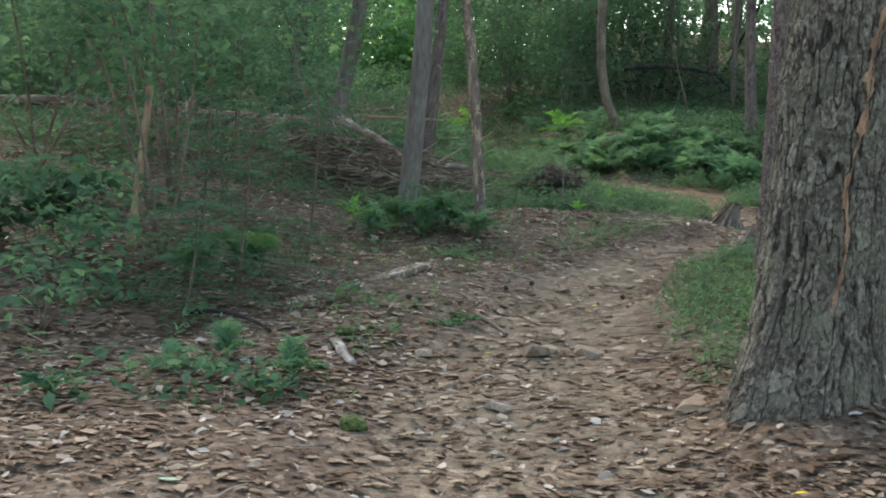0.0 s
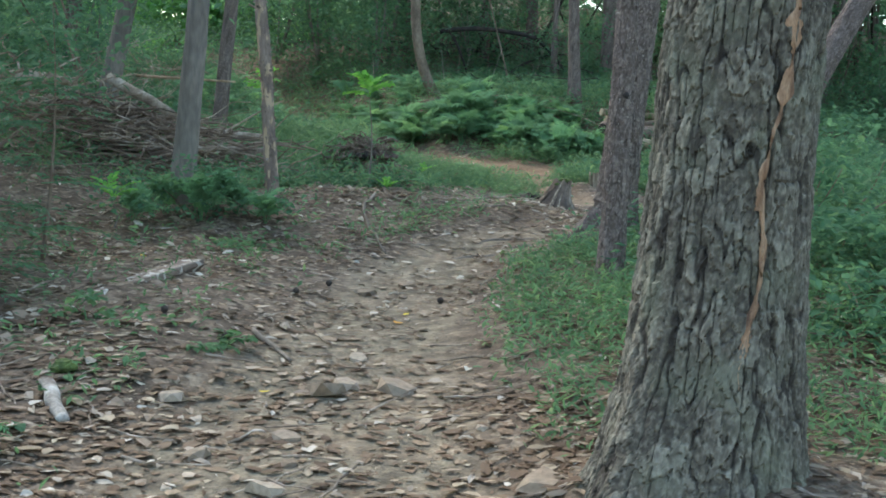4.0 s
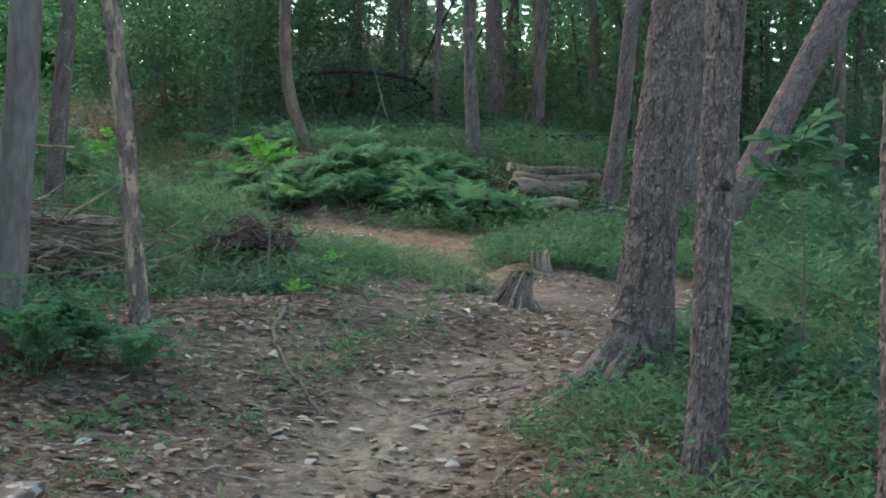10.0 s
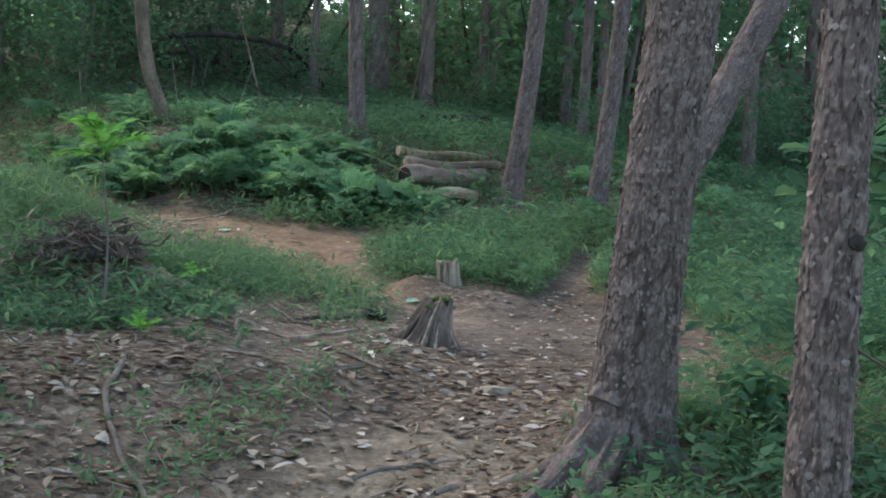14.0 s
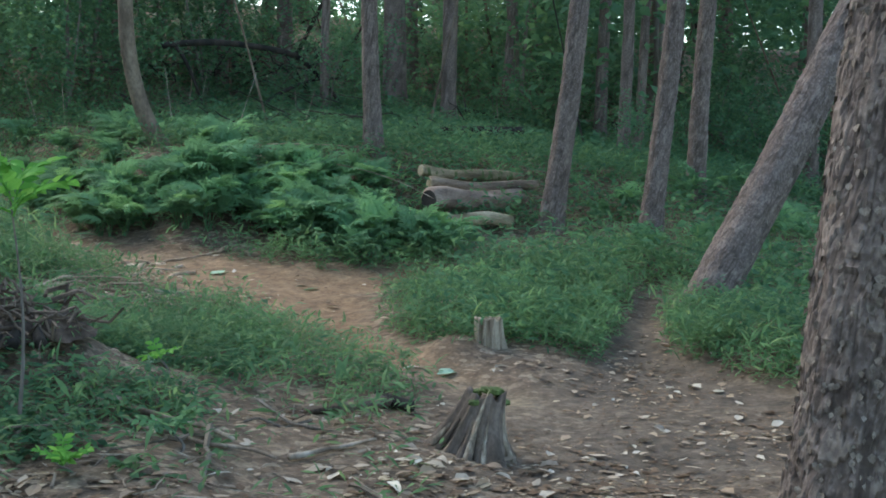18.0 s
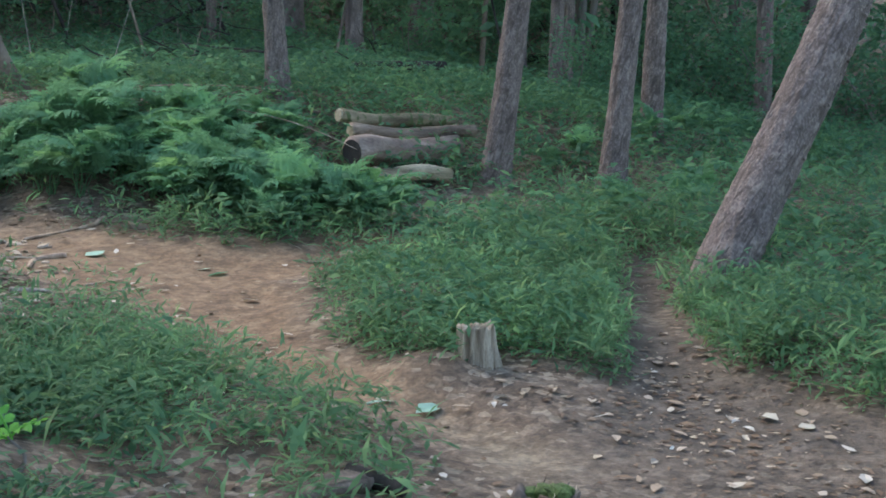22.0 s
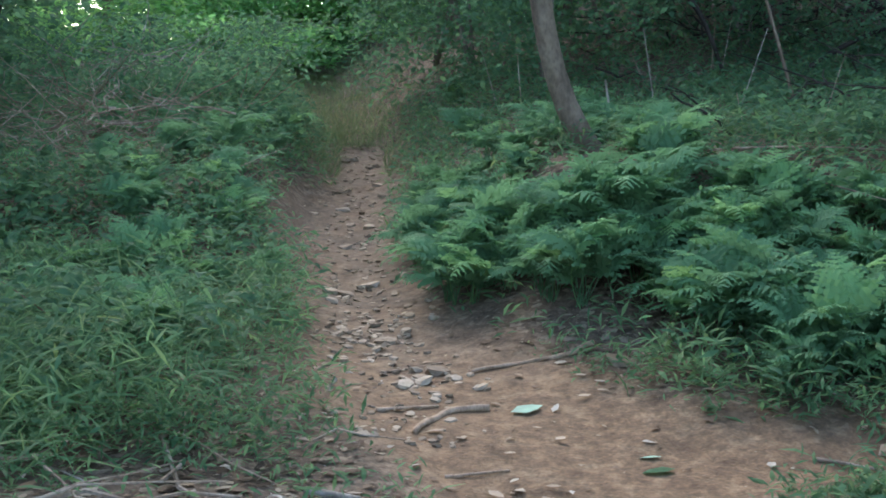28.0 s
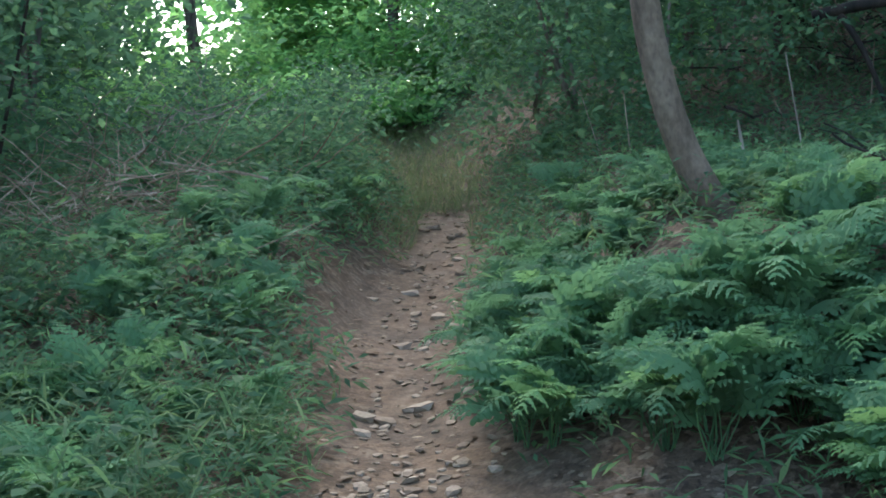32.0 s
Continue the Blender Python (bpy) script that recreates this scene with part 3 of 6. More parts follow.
def tree(x, y, r, lean=(0, 0), bend=(0, 0), height=9.0, mat=None, label="", seed=0, flare=0.5, ridges=0.0, sides=20, crown=700, step=0.12, sink=0.15, limbs=5, plates=(16, 0.1, 0.4, 0.4)):
    z0 = float(land(x, y)) - sink
    root = tagged(new("tree"), label, "tree")
    root.location = (x, y, z0)
    s = np.concatenate([np.arange(0, 3.3, step), np.arange(3.3, height, max(step, 0.12))])
    rr = random.Random(seed)
    wob = np.stack([fbm(s, s * 0 + seed, 2.5, 2, seed), fbm(s, s * 0 + seed + 3, 2.5, 2, seed + 1)], -1) * r * 1.1
    wob -= wob[0]
    path = np.stack([lean[0] * s + bend[0] * (1 - np.exp(-s * 1.7)) + wob[:, 0], lean[1] * s + bend[1] * (1 - np.exp(-s * 1.7)) + wob[:, 1], s], -1)
    rad = r * (1 - 0.55 * s / height)
    plated = ridges or (0.006 if mat is BARK_SCALY else 0.0)
    child("trunk", barked("trunk", mat, path, rad, sides, 0.09, seed, flare, True, plated, plates), root)
    TRUNKS[root.name] = (path, rad, flare, mat)
    ends = []
    for k in range(limbs):
        h = height * rr.uniform(0.5, 0.95)
        p = path[min(int(np.searchsorted(s, h)), len(s) - 1)]
        a = rr.uniform(0, 6.28)
        L = rr.uniform(1.2, 2.4)
        t = np.linspace(0, 1, 7)
        limb = p + np.stack([np.cos(a) * L * t, np.sin(a) * L * t, L * 0.55 * t ** 1.4], -1)
        child("limb", barked("limb", mat, limb, r * 0.35 * (1 - 0.8 * t), 7, 0.1, seed, 0, True, 0.003 if mat in (BARK_SCALY, BARK_PLATE) else 0.0, (5, 0.1, 0.3, 0.4)), root)
        ends += [limb[-1], limb[4]]
    ends.append(path[-1])
    if crown:
        child("crown", mesh_of("crown", *crown_leaves(ends, crown, (0.9, 0.9, 0.5), 0.2, seed), LEAF), root)
    return root


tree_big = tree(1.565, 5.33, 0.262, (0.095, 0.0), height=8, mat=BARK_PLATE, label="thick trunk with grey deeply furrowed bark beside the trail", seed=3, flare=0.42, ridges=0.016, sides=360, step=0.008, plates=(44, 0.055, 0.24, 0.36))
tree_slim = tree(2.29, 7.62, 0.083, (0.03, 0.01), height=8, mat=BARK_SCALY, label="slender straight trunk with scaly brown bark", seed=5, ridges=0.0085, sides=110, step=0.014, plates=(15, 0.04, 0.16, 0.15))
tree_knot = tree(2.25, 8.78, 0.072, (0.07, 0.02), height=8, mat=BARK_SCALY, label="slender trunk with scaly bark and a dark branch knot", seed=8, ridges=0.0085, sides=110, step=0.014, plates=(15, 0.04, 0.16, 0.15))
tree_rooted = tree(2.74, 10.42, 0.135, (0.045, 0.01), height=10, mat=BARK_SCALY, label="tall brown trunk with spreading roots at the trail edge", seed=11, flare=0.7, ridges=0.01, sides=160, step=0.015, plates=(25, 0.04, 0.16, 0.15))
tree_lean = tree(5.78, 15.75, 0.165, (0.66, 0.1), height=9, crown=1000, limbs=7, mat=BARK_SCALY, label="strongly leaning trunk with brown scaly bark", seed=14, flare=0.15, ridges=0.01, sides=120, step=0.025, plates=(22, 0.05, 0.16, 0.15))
tree(6.22, 19.0, 0.112, (0.12, 0.0), height=9, crown=1000, limbs=7, mat=BARK_SCALY, label="slightly leaning trunk beside a pile of cut logs", seed=17, sides=48, ridges=0.009, step=0.04, plates=(14, 0.055, 0.16, 0.15))
tree(7.05, 18.57, 0.105, (0.09, 0.0), height=9, crown=1000, limbs=7, mat=BARK_SCALY, label="slim brown trunk among low green plants", seed=20, sides=48, ridges=0.009, step=0.04, plates=(14, 0.055, 0.16, 0.15))
tree(8.33, 19.8, 0.105, (-0.01, 0.0), height=9, crown=1000, limbs=7, mat=BARK_SCALY, label="straight brown trunk among low green plants", seed=23, sides=36, ridges=0.009, step=0.05, plates=(14, 0.055, 0.16, 0.15))
tree(5.0, 20.6, 0.095, (0.0, 0.0), height=9, mat=BARK_SCALY, label="straight slim trunk behind the ferns", seed=26, sides=40, ridges=0.009, step=0.05, plates=(14, 0.055, 0.16, 0.15))
tree(3.06, 21.2, 0.08, (0.012, 0.0), (-0.5, 0), height=9, mat=BARK_TAN, label="smooth tan trunk curving up from the fern bank", seed=29, sides=30, flare=0.3)
tree(-0.33, 11.25, 0.088, (0.06, 0.0), (0.0, 0), height=9, mat=BARK_SMOOTH, label="smooth grey trunk rising from low plants", seed=32, sides=30, flare=0.3)
tree(-1.5, 16.0, 0.11, (0.17, 0.0), height=9, mat=BARK_SMOOTH, label="grey trunk leaning over the brush", seed=35, sides=24)
tree(-0.25, 17.0, 0.09, (0.08, 0.0), height=8, mat=BARK_SCALY, label="thin brown trunk behind the grey tree", seed=36, sides=18)
for k, (x, y, r) in enumerate([(-2.4, 20, 0.12), (6.95, 25.7, 0.17), (7.3, 24.4, 0.11), (5.9, 28, 0.13), (11, 21.4, 0.1), (9, 22.6, 0.08), (12, 27, 0.15), (-7.6, 37, 0.13), (-5.5, 24, 0.14), (-8.5, 33, 0.12), (9.5, 30, 0.14), (3.5, 31, 0.1), (2.2, 30, 0.07), (14, 24, 0.13), (-3.65, 37, 0.12), (15.5, 30, 0.16), (10.2, 25.5, 0.1), (4.6, 26.5, 0.09), (8.2, 28.5, 0.12), (8.9, 26.2, 0.07), (11.4, 30.5, 0.12), (6.4, 31.5, 0.12), (4.9, 33.5, 0.13), (13.4, 28.6, 0.1), (7.7, 33.8, 0.14), (10.3, 34.5, 0.13), (12.9, 33, 0.12), (5.6, 24.6, 0.06), (9.9, 23.8, 0.07), (3.2, 27.5, 0.06), (14.8, 26.5, 0.1)]):
    tree(x, y, r, (random.uniform(-0.05, 0.06), 0), height=11, mat=BARK_SCALY, label="distant dark trunk among the undergrowth", seed=40 + k, sides=18, crown=300 if y > 32 and x < 2 else 650 if x > 2 else 1900, limbs=6)


for k, (x, y, r) in enumerate([(-7.5, 3.0, 0.15), (-5.0, -1.5, 0.12), (-8.5, 8.5, 0.13), (6.8, 2.5, 0.14), (9.0, 6.5, 0.16), (5.2, -2.0, 0.11), (-3.2, -5.0, 0.14), (3.4, -5.5, 0.13), (10.5, 11.5, 0.14), (-10.5, 14.0, 0.15), (11.5, 16.5, 0.12), (-7.8, 19.0, 0.12)]):
    tree(x, y, r, (random.uniform(-0.05, 0.05), 0), height=11, mat=BARK_SCALY, label="brown trunk in the woods around the trail", seed=140 + k, sides=18, crown=1100, limbs=6)


def flakes(tree_ob, count, lo, hi, size, lift, sunk, seed):
    """Loose scales of bark curling off a trunk."""
    path, rad, flare, mat = TRUNKS[tree_ob.name]
    r = np.random.default_rng(seed)
    h, a = r.uniform(lo, hi, count), r.uniform(0, 6.283, count)
    k = np.clip(np.searchsorted(path[:, 2], h), 0, len(path) - 1)
    R = rad[k] * (1 + flare * np.exp(-h / 0.26) * 0.8) - sunk
    p = path[k] + np.stack([np.cos(a) * R, np.sin(a) * R, 0 * h], -1)
    sz = size * r.uniform(0.45, 1.15, count)
    v, f = soup(OVAL, OVAL_F, p, turns_of(a - np.pi / 2 + r.normal(0, 0.2, count), r.normal(-1.57 + lift, 0.14, count), r.normal(0, 0.5, count)), np.stack([sz * r.uniform(0.6, 1.3, count), sz, sz], -1))
    tagged(child("loose_bark", mesh_of("loose_bark", v, f, FLAKE), tree_ob.children[0]), "pale curling scales of bark", kind="stuff")


flakes(tree_slim, 1500, 0.1, 2.6, 0.019, 0.35, 0.001, 2)
flakes(tree_knot, 1500, 0.1, 2.8, 0.019, 0.35, 0.001, 3)
flakes(tree_rooted, 3000, 0.1, 3.2, 0.02, 0.35, 0.0, 4)
flakes(tree_lean, 1600, 0.1, 3.6, 0.024, 0.35, 0.0, 5)


def bare_strip(lo, hi, a0, turn, wide, seed):
    """Tan wood showing where bark came off the big trunk."""
    path, rad, flare, _ = TRUNKS[tree_big.name]
    n = int((hi - lo) / 0.012)
    s = np.linspace(lo, hi, n)
    mid = np.stack([np.interp(s, path[:, 2], path[:, k]) for k in (0, 1)], -1)
    R = np.interp(s, path[:, 2], rad) * (1 + flare * np.exp(-s / 0.26) * 0.8)
    ang = a0 + 0.07 * np.sin(s * 9.1 + seed) + (s - lo) * turn
    half = 0.7 * wide * (0.3 + 0.7 * np.sin((s - lo) / (hi - lo) * np.pi)) * np.clip(0.75 + 2.0 * fbm(s, s * 0 + seed, 0.08, 3, seed), 0.08, 1.8)
    rows = []
    for k, q in enumerate((-1, -0.5, 0, 0.5, 1)):
        a = ang + half * q + 0.07 * fbm(s, s * 0 + k, 0.06, 3, k + seed)
        out = R + 0.016 - 0.016 * abs(q) + 0.018 * fbm(s * 3, s * 0 + k, 0.2, 3, seed)
        rows.append(np.stack([mid[:, 0] + out * np.sin(a), mid[:, 1] - out * np.cos(a), s], -1))
    v = np.stack(rows, 1)
    f = [(i * 5 + j, i * 5 + j + 1, i * 5 + j + 6, i * 5 + j + 5) for i in range(n - 1) for j in range(4)]
    child("bare_strip", mesh_of("bare_strip", v, f, BARE, True), tree_big.children[0], "strip of bare orange-tan wood")


bare_strip(0.42, 1.0, -0.06, 0.12, 0.11, 1)
bare_strip(0.92, 1.35, 0.03, 0.25, 0.12, 2)
bare_strip(1.28, 1.75, 0.16, 0.55, 0.15, 3)
bare_strip(1.65, 2.5, 0.4, 0.4, 0.13, 4)


def knot(tree_ob, height, angle, r, lean, size):
    p = Vector((lean[0] * height + r * math.sin(angle), lean[1] * height - r * math.cos(angle), height))
    d = Vector((math.sin(angle), -math.cos(angle), 0.25))
    t = np.linspace(0, 1, 5)
    child("branch_knot", mesh_of("branch_knot", *tube(np.array(p)[None] + t[:, None] * np.array(d)[None] * size * 0.45, size * np.array([1.25, 1.0, 0.75, 0.7, 0.45]), 14, 0.3, 2), CHAR, True), tree_ob.children[0], "dark broken branch knot")


knot(tree_knot, 1.22, -0.45, 0.064, (0.07, 0.02), 0.015)
knot(tree_lean, 0.62, 1.2, 0.13, (0.66, 0.1), 0.05)

def buttress(tree_ob, ends):
    for k, (dx, dy, high, w) in enumerate(ends):
        t = np.linspace(0, 1, 16)
        px, py = tree_ob.location.x + dx * t, tree_ob.location.y + dy * t
        ground = land(px, py) - tree_ob.location.z
        path = np.stack([dx * t, dy * t, ground + high * (1 - t) ** 2.2 - 0.03], -1)
        child("root_flare", barked("root_flare", BARK_SCALY, path, w * (1 - 0.72 * t), 26, 0.25, 60 + k, 0, True, 0.01, (9, 0.04, 0.2, 0.4)), tree_ob)


buttress(tree_rooted, [(-0.55, -0.12, 0.36, 0.1), (-0.42, -0.34, 0.3, 0.085), (-0.4, 0.2, 0.28, 0.08), (0.25, -0.3, 0.25, 0.08)])

# bare dead snag
def snag():
    z0 = float(land(0.36, 11.62)) - 0.1
    root = tagged(new("dead_tree"), "thin dead trunk with bark peeling off bare tan wood", "dead tree")
    root.location = (0.36, 11.62, z0)
    s = np.arange(0, 4.6, 0.04)
    path = np.stack([-0.075 * s + 0.05 * np.sin(s * 1.9) * s / 3, 0.03 * np.sin(s * 1.3), s], -1)
    child("trunk", mesh_of("trunk", *tube(path, 0.048 * (1 - 0.06 * s), 30, 0.3, 4, 0.2, True, 0.014, (7, 0.12, 0.4, 0.6)), SNAG_WOOD, True), root)
    TRUNKS[root.name] = (path, 0.048 * (1 - 0.06 * s), 0.2, SNAG_WOOD)
    flakes(root, 420, 0.1, 3.6, 0.03, 0.3, 0.0, 9)
    for h, a, L in ((0.9, 0.6, 0.07), (1.55, 2.9, 0.1), (1.9, -0.8, 0.05), (2.5, 1.8, 0.12)):
        t = np.linspace(0, 1, 5)[:, None]
        p = path[int(h / 0.04)]
        child("branch_stub", mesh_of("branch_stub", *tube(p + t * np.array([math.cos(a) * L, math.sin(a) * L, L * 0.5]), 0.012 * (1.1 - 0.6 * t[:, 0]), 8, 0.3, 5), SNAG_WOOD, True), root)


snag()

# ---- undergrowth ----
def shrub_mesh(seed, count, wide, tall, size):
    r = np.random.default_rng(seed)
    blobs = np.stack([r.normal(0, wide, 16), r.normal(0, wide, 16), r.uniform(0.15, 1, 16) * tall], -1)
    return mesh_of("foliage", *crown_leaves(blobs, count, (wide * 0.45, wide * 0.45, tall * 0.14), size, seed), LEAF)


def stem_mesh(seed, wide, tall):
    r = np.random.default_rng(seed)
    t = np.linspace(0, 1, 7)
    end = np.array([r.normal(0, wide), r.normal(0, wide), tall * r.uniform(0.75, 1)])
    return mesh_of("stem", *tube(t[:, None] * end + np.stack([np.sin(t * 3) * 0.1, np.sin(t * 5) * 0.04, t * 0], -1), 0.02 * tall ** 0.4 * (1 - 0.7 * t), 6), BARK_SMOOTH, True)


SHRUBS = [(shrub_mesh(100 + k, 2300, 0.55, 1.7, 0.09), [stem_mesh(100 + k * 5 + j, 0.45, 1.5) for j in range(3)]) for k in range(4)]
TALL = [(shrub_mesh(120 + k, 4800, 1.1, 5.5, 0.145), [stem_mesh(220 + k * 5 + j, 0.6, 5.0) for j in range(3)]) for k in range(4)]


def shrub(kinds, x, y, scale, k, name="shrub", label="dark green leafy shrub in the undergrowth", category="shrub"):
    fol, stems = kinds[k % len(kinds)]
    root = tagged(new(name), label, category, "undergrowth")
    root.matrix_world = pose(x, y, float(land(x, y)) - 0.05, 0, 0, k * 77 % 360) @ Matrix.Diagonal((scale, scale, scale, 1))
    child("foliage", fol, root)
    for me in stems:
        child("stem", me, root)


placed = 0
while placed < 80:
    x, y = rng.uniform(-14, 20), rng.uniform(12, 42)
    if (y > 33 and -9 < x < 1) or rim(np.array(x), np.array(y), CLAY) < 1.5 or rim(np.array(x), np.array(y), FORK) < 1.6 or (x > -1.6 and y < 23.2 and x < 9.5) or (x > -5 and y < 16.5 and x < 11):
        continue
    size = rng.uniform(0.6, 1.2) * (0.6 if x > 3 and y > 24 else 1)
    if not (y > 24 and -0.52 < math.atan2(x - 3.3, y - 14.6) < -0.25):
        shrub(SHRUBS, x, y, size, placed)
    placed += 1
placed = 0
while placed < 85:
    x, y = rng.uniform(-24, 32), rng.uniform(19, 52)
    open_sky = -0.55 < math.atan2(x - 3.3, y - 14.6) < -0.15 and y > 27
    thin_out = 2.6 < x < 20 and placed % 2
    if thin_out:
        placed += 1
        continue
    if rim(np.array(x), np.array(y), CLAY) < 2.0 or (x > -4 and y < 24.2 and x < 11.5) or open_sky:
        continue
    shrub(TALL, x, y, rng.uniform(0.8, 1.5), placed, "sapling", "tall leafy sapling in the dim woods", "sapling")
    placed += 1

for k, (x, y, q) in enumerate([(2.3, 24.6, 0.5), (4.3, 26.0, 0.5), (1.4, 26.4, 0.6), (2.8, 27.0, 0.75), (4.0, 28.5, 0.8), (0.6, 28.4, 0.7), (1.8, 30.2, 0.9), (3.4, 31.5, 0.9), (5.6, 30.5, 0.7), (-2.6, 21.5, 0.6), (-3.6, 23.5, 0.7), (-1.9, 19.3, 0.5), (-4.4, 20.4, 0.8), (-5.2, 17.2, 0.7), (12.4, 31.4, 0.6)]):
    shrub(TALL, x, y, q, k, "sapling", "dark green leafy sapling in the dim understory", "sapling")


for k, (x, y, q) in enumerate([(12.6, 25.6, 0.7), (13.6, 26.8, 0.8), (12.0, 24.6, 0.55), (14.4, 28.0, 0.8)]):
    shrub(SHRUBS, x, y, q, k + 2)
for k in range(14):
    shrub(SHRUBS, 8.6 + 6.2 * (k * 0.618 % 1), 21.6 + 9.0 * (k * 0.755 % 1), 0.5 + 0.06 * (k % 7), k)


def bush(x, y, wide, tall, count, leaf, seed, label, z0=0.1, blobs=12, stems=4, mat=None, loose=0.4):
    r = np.random.default_rng(seed)
    root = tagged(new("bush"), label, "bush")
    root.location = (x, y, float(land(x, y)) - 0.03)
    c = np.stack([r.normal(0, wide, blobs), r.normal(0, wide, blobs), r.uniform(z0, 1, blobs) * tall], -1)
    pick = r.integers(0, blobs, count)
    d = r.normal(0, 1, (count, 3)) * np.array([wide * loose, wide * loose, tall * loose * 0.25])
    size = leaf * r.uniform(0.6, 1.25, count)
    child("foliage", mesh_of("foliage", *soup(OVAL, OVAL_F, c[pick] + d, turns_of(r.uniform(0, 6.28, count), r.uniform(-0.7, 0.25, count), r.normal(0, 0.35, count)), np.stack([size * 0.7, size, size], -1)), mat or WEED), root)
    t = np.linspace(0, 1, 7)
    for k in range(stems):
        child("stem", mesh_of("stem", *tube(t[:, None] * c[k] + np.stack([np.sin(t * 3) * 0.06, t * 0, t * 0], -1), 0.011 * tall ** 0.5 * (1 - 0.7 * t), 6), BARK_TAN, True), root)


bush(-2.6, 8.75, 0.3, 0.6, 380, 0.13, 401, "green broad-leaved bush beside the thin sapling", 0.3)
bush(-3.1, 8.4, 0.34, 0.6, 380, 0.13, 402, "green broad-leaved bush beside the thin sapling", 0.3)


def layered_sapling(x, y, high, reach, count, seed, label):
    """A young evergreen: a thin stem with level sprays of small leaves."""
    r = np.random.default_rng(seed)
    root = tagged(new("evergreen_sapling"), label, "sapling")
    root.location = (x, y, float(land(x, y)) - 0.03)
    t = np.linspace(0, 1, 9)
    child("stem", mesh_of("stem", *tube(np.stack([0.08 * np.sin(t * 2), 0.04 * np.sin(t * 4), t * high], -1), 0.014 * (1.1 - t), 6), BARK_TAN, True), root)
    for k in range(count):
        h = high * r.uniform(0.08, 1.0)
        L = reach * (1.1 - 0.6 * h / high) * r.uniform(0.6, 1.1)
        yaw = k * 2.4 + r.normal(0, 0.3)
        q = np.linspace(0, 1, 7)
        path = np.stack([-np.sin(yaw) * L * q, np.cos(yaw) * L * q, h + L * (0.12 * q - 0.3 * q * q)], -1)
        parts = [tube(path, 0.004 * (1.1 - q), 4, caps=False)]
        n = int(34 * L / 0.4) + 8
        u = r.uniform(0.12, 1, n)
        side = r.choice((-1, 1), n)
        off = r.uniform(0, 0.3, n) * L * (1.1 - u) * side
        p = np.stack([np.interp(u, q, path[:, i]) for i in range(3)], -1)
        p[:, 0] += np.cos(yaw) * off
        p[:, 1] += np.sin(yaw) * off
        z = r.uniform(0.035, 0.07, n)
        parts.append(soup(DIAMOND, DIAMOND_F, p, turns_of(yaw - side * r.uniform(0.4, 1.2, n), r.normal(-0.12, 0.15, n), r.normal(0, 0.2, n)), np.stack([z * 0.42, z, z], -1)))
        child("spray", mesh_of("spray", *joined(parts), LEAF), root)


layered_sapling(-1.35, 8.3, 1.35, 0.68, 44, 404, "dark feathery evergreen sapling on the leaf litter")
layered_sapling(-1.0, 9.3, 1.5, 0.62, 36, 431, "dark feathery evergreen sapling before the brush")
layered_sapling(-1.55, 7.55, 0.75, 0.6, 34, 432, "low feathery evergreen sapling on the leaf litter")
layered_sapling(-1.9, 9.9, 1.9, 0.85, 50, 433, "dark feathery evergreen sapling before the brush")
bush(-2.0, 9.0, 0.3, 2.2, 420, 0.11, 434, "broad-leaved crown of the thin tan sapling", 0.6, 14, 3)
bush(-2.3, 7.6, 0.3, 0.9, 900, 0.06, 419, "dark feathery bush on the leaf litter", mat=LEAF)
bush(-1.95, 11.3, 0.4, 1.9, 900, 0.075, 405, "dark green leafy bush before the log pile", 0.3, mat=LEAF)
bush(-2.3, 12.0, 0.6, 1.5, 900, 0.08, 406, "dark green leafy bush before the log pile", 0.2, mat=LEAF)
bush(-3.6, 11.2, 0.7, 2.2, 1100, 0.09, 407, "dark green leafy bush on the slope", 0.3, mat=LEAF)
bush(-3.0, 8.6, 0.7, 2.9, 900, 0.10, 408, "leafy sapling arching over the undergrowth", 0.62, 22, 3)
bush(-2.3, 10.8, 0.75, 3.4, 1200, 0.10, 409, "leafy sapling arching over the undergrowth", 0.4, 26, 3, LEAF)
bush(-4.2, 10.5, 0.9, 3.6, 1400, 0.11, 416, "leafy sapling arching over the undergrowth", 0.35, 26, 3, LEAF)
bush(-3.2, 13.5, 0.9, 3.8, 2000, 0.11, 417, "leafy sapling behind the brush pile", 0.35, 26, 3, LEAF)
bush(-1.4, 15.2, 0.8, 3.8, 1800, 0.11, 418, "leafy sapling behind the brush pile", 0.4, 26, 3, LEAF)
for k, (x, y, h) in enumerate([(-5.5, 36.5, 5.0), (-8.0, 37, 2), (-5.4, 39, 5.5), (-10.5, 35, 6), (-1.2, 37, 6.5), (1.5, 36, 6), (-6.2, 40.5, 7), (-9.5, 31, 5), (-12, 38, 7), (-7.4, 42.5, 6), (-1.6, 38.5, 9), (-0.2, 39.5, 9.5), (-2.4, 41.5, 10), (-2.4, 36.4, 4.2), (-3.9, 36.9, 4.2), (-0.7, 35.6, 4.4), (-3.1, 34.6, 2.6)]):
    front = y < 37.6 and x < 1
    bush(x, y, 1.3, h * (0.34 if front else 0.8), 4200 if front else 4200, 0.14 if front else 0.22, 470 + k, "low leafy shrub on the hilltop" if front else "leafy young tree on the hilltop", 0.05, 40, 3, SUN_PAINTED, 0.3)
for k in range(14):
    bush(rng.uniform(-1.4, 0.9), rng.uniform(16.6, 21.5), 0.28, rng.uniform(0.3, 0.55), 230, 0.085, 500 + k, "leafy green weeds on the bank beside the trail", 0.15, 9, 3)
bush(-2.2, 6.9, 0.3, 0.45, 260, 0.08, 410, "low green plant on the leaf litter")
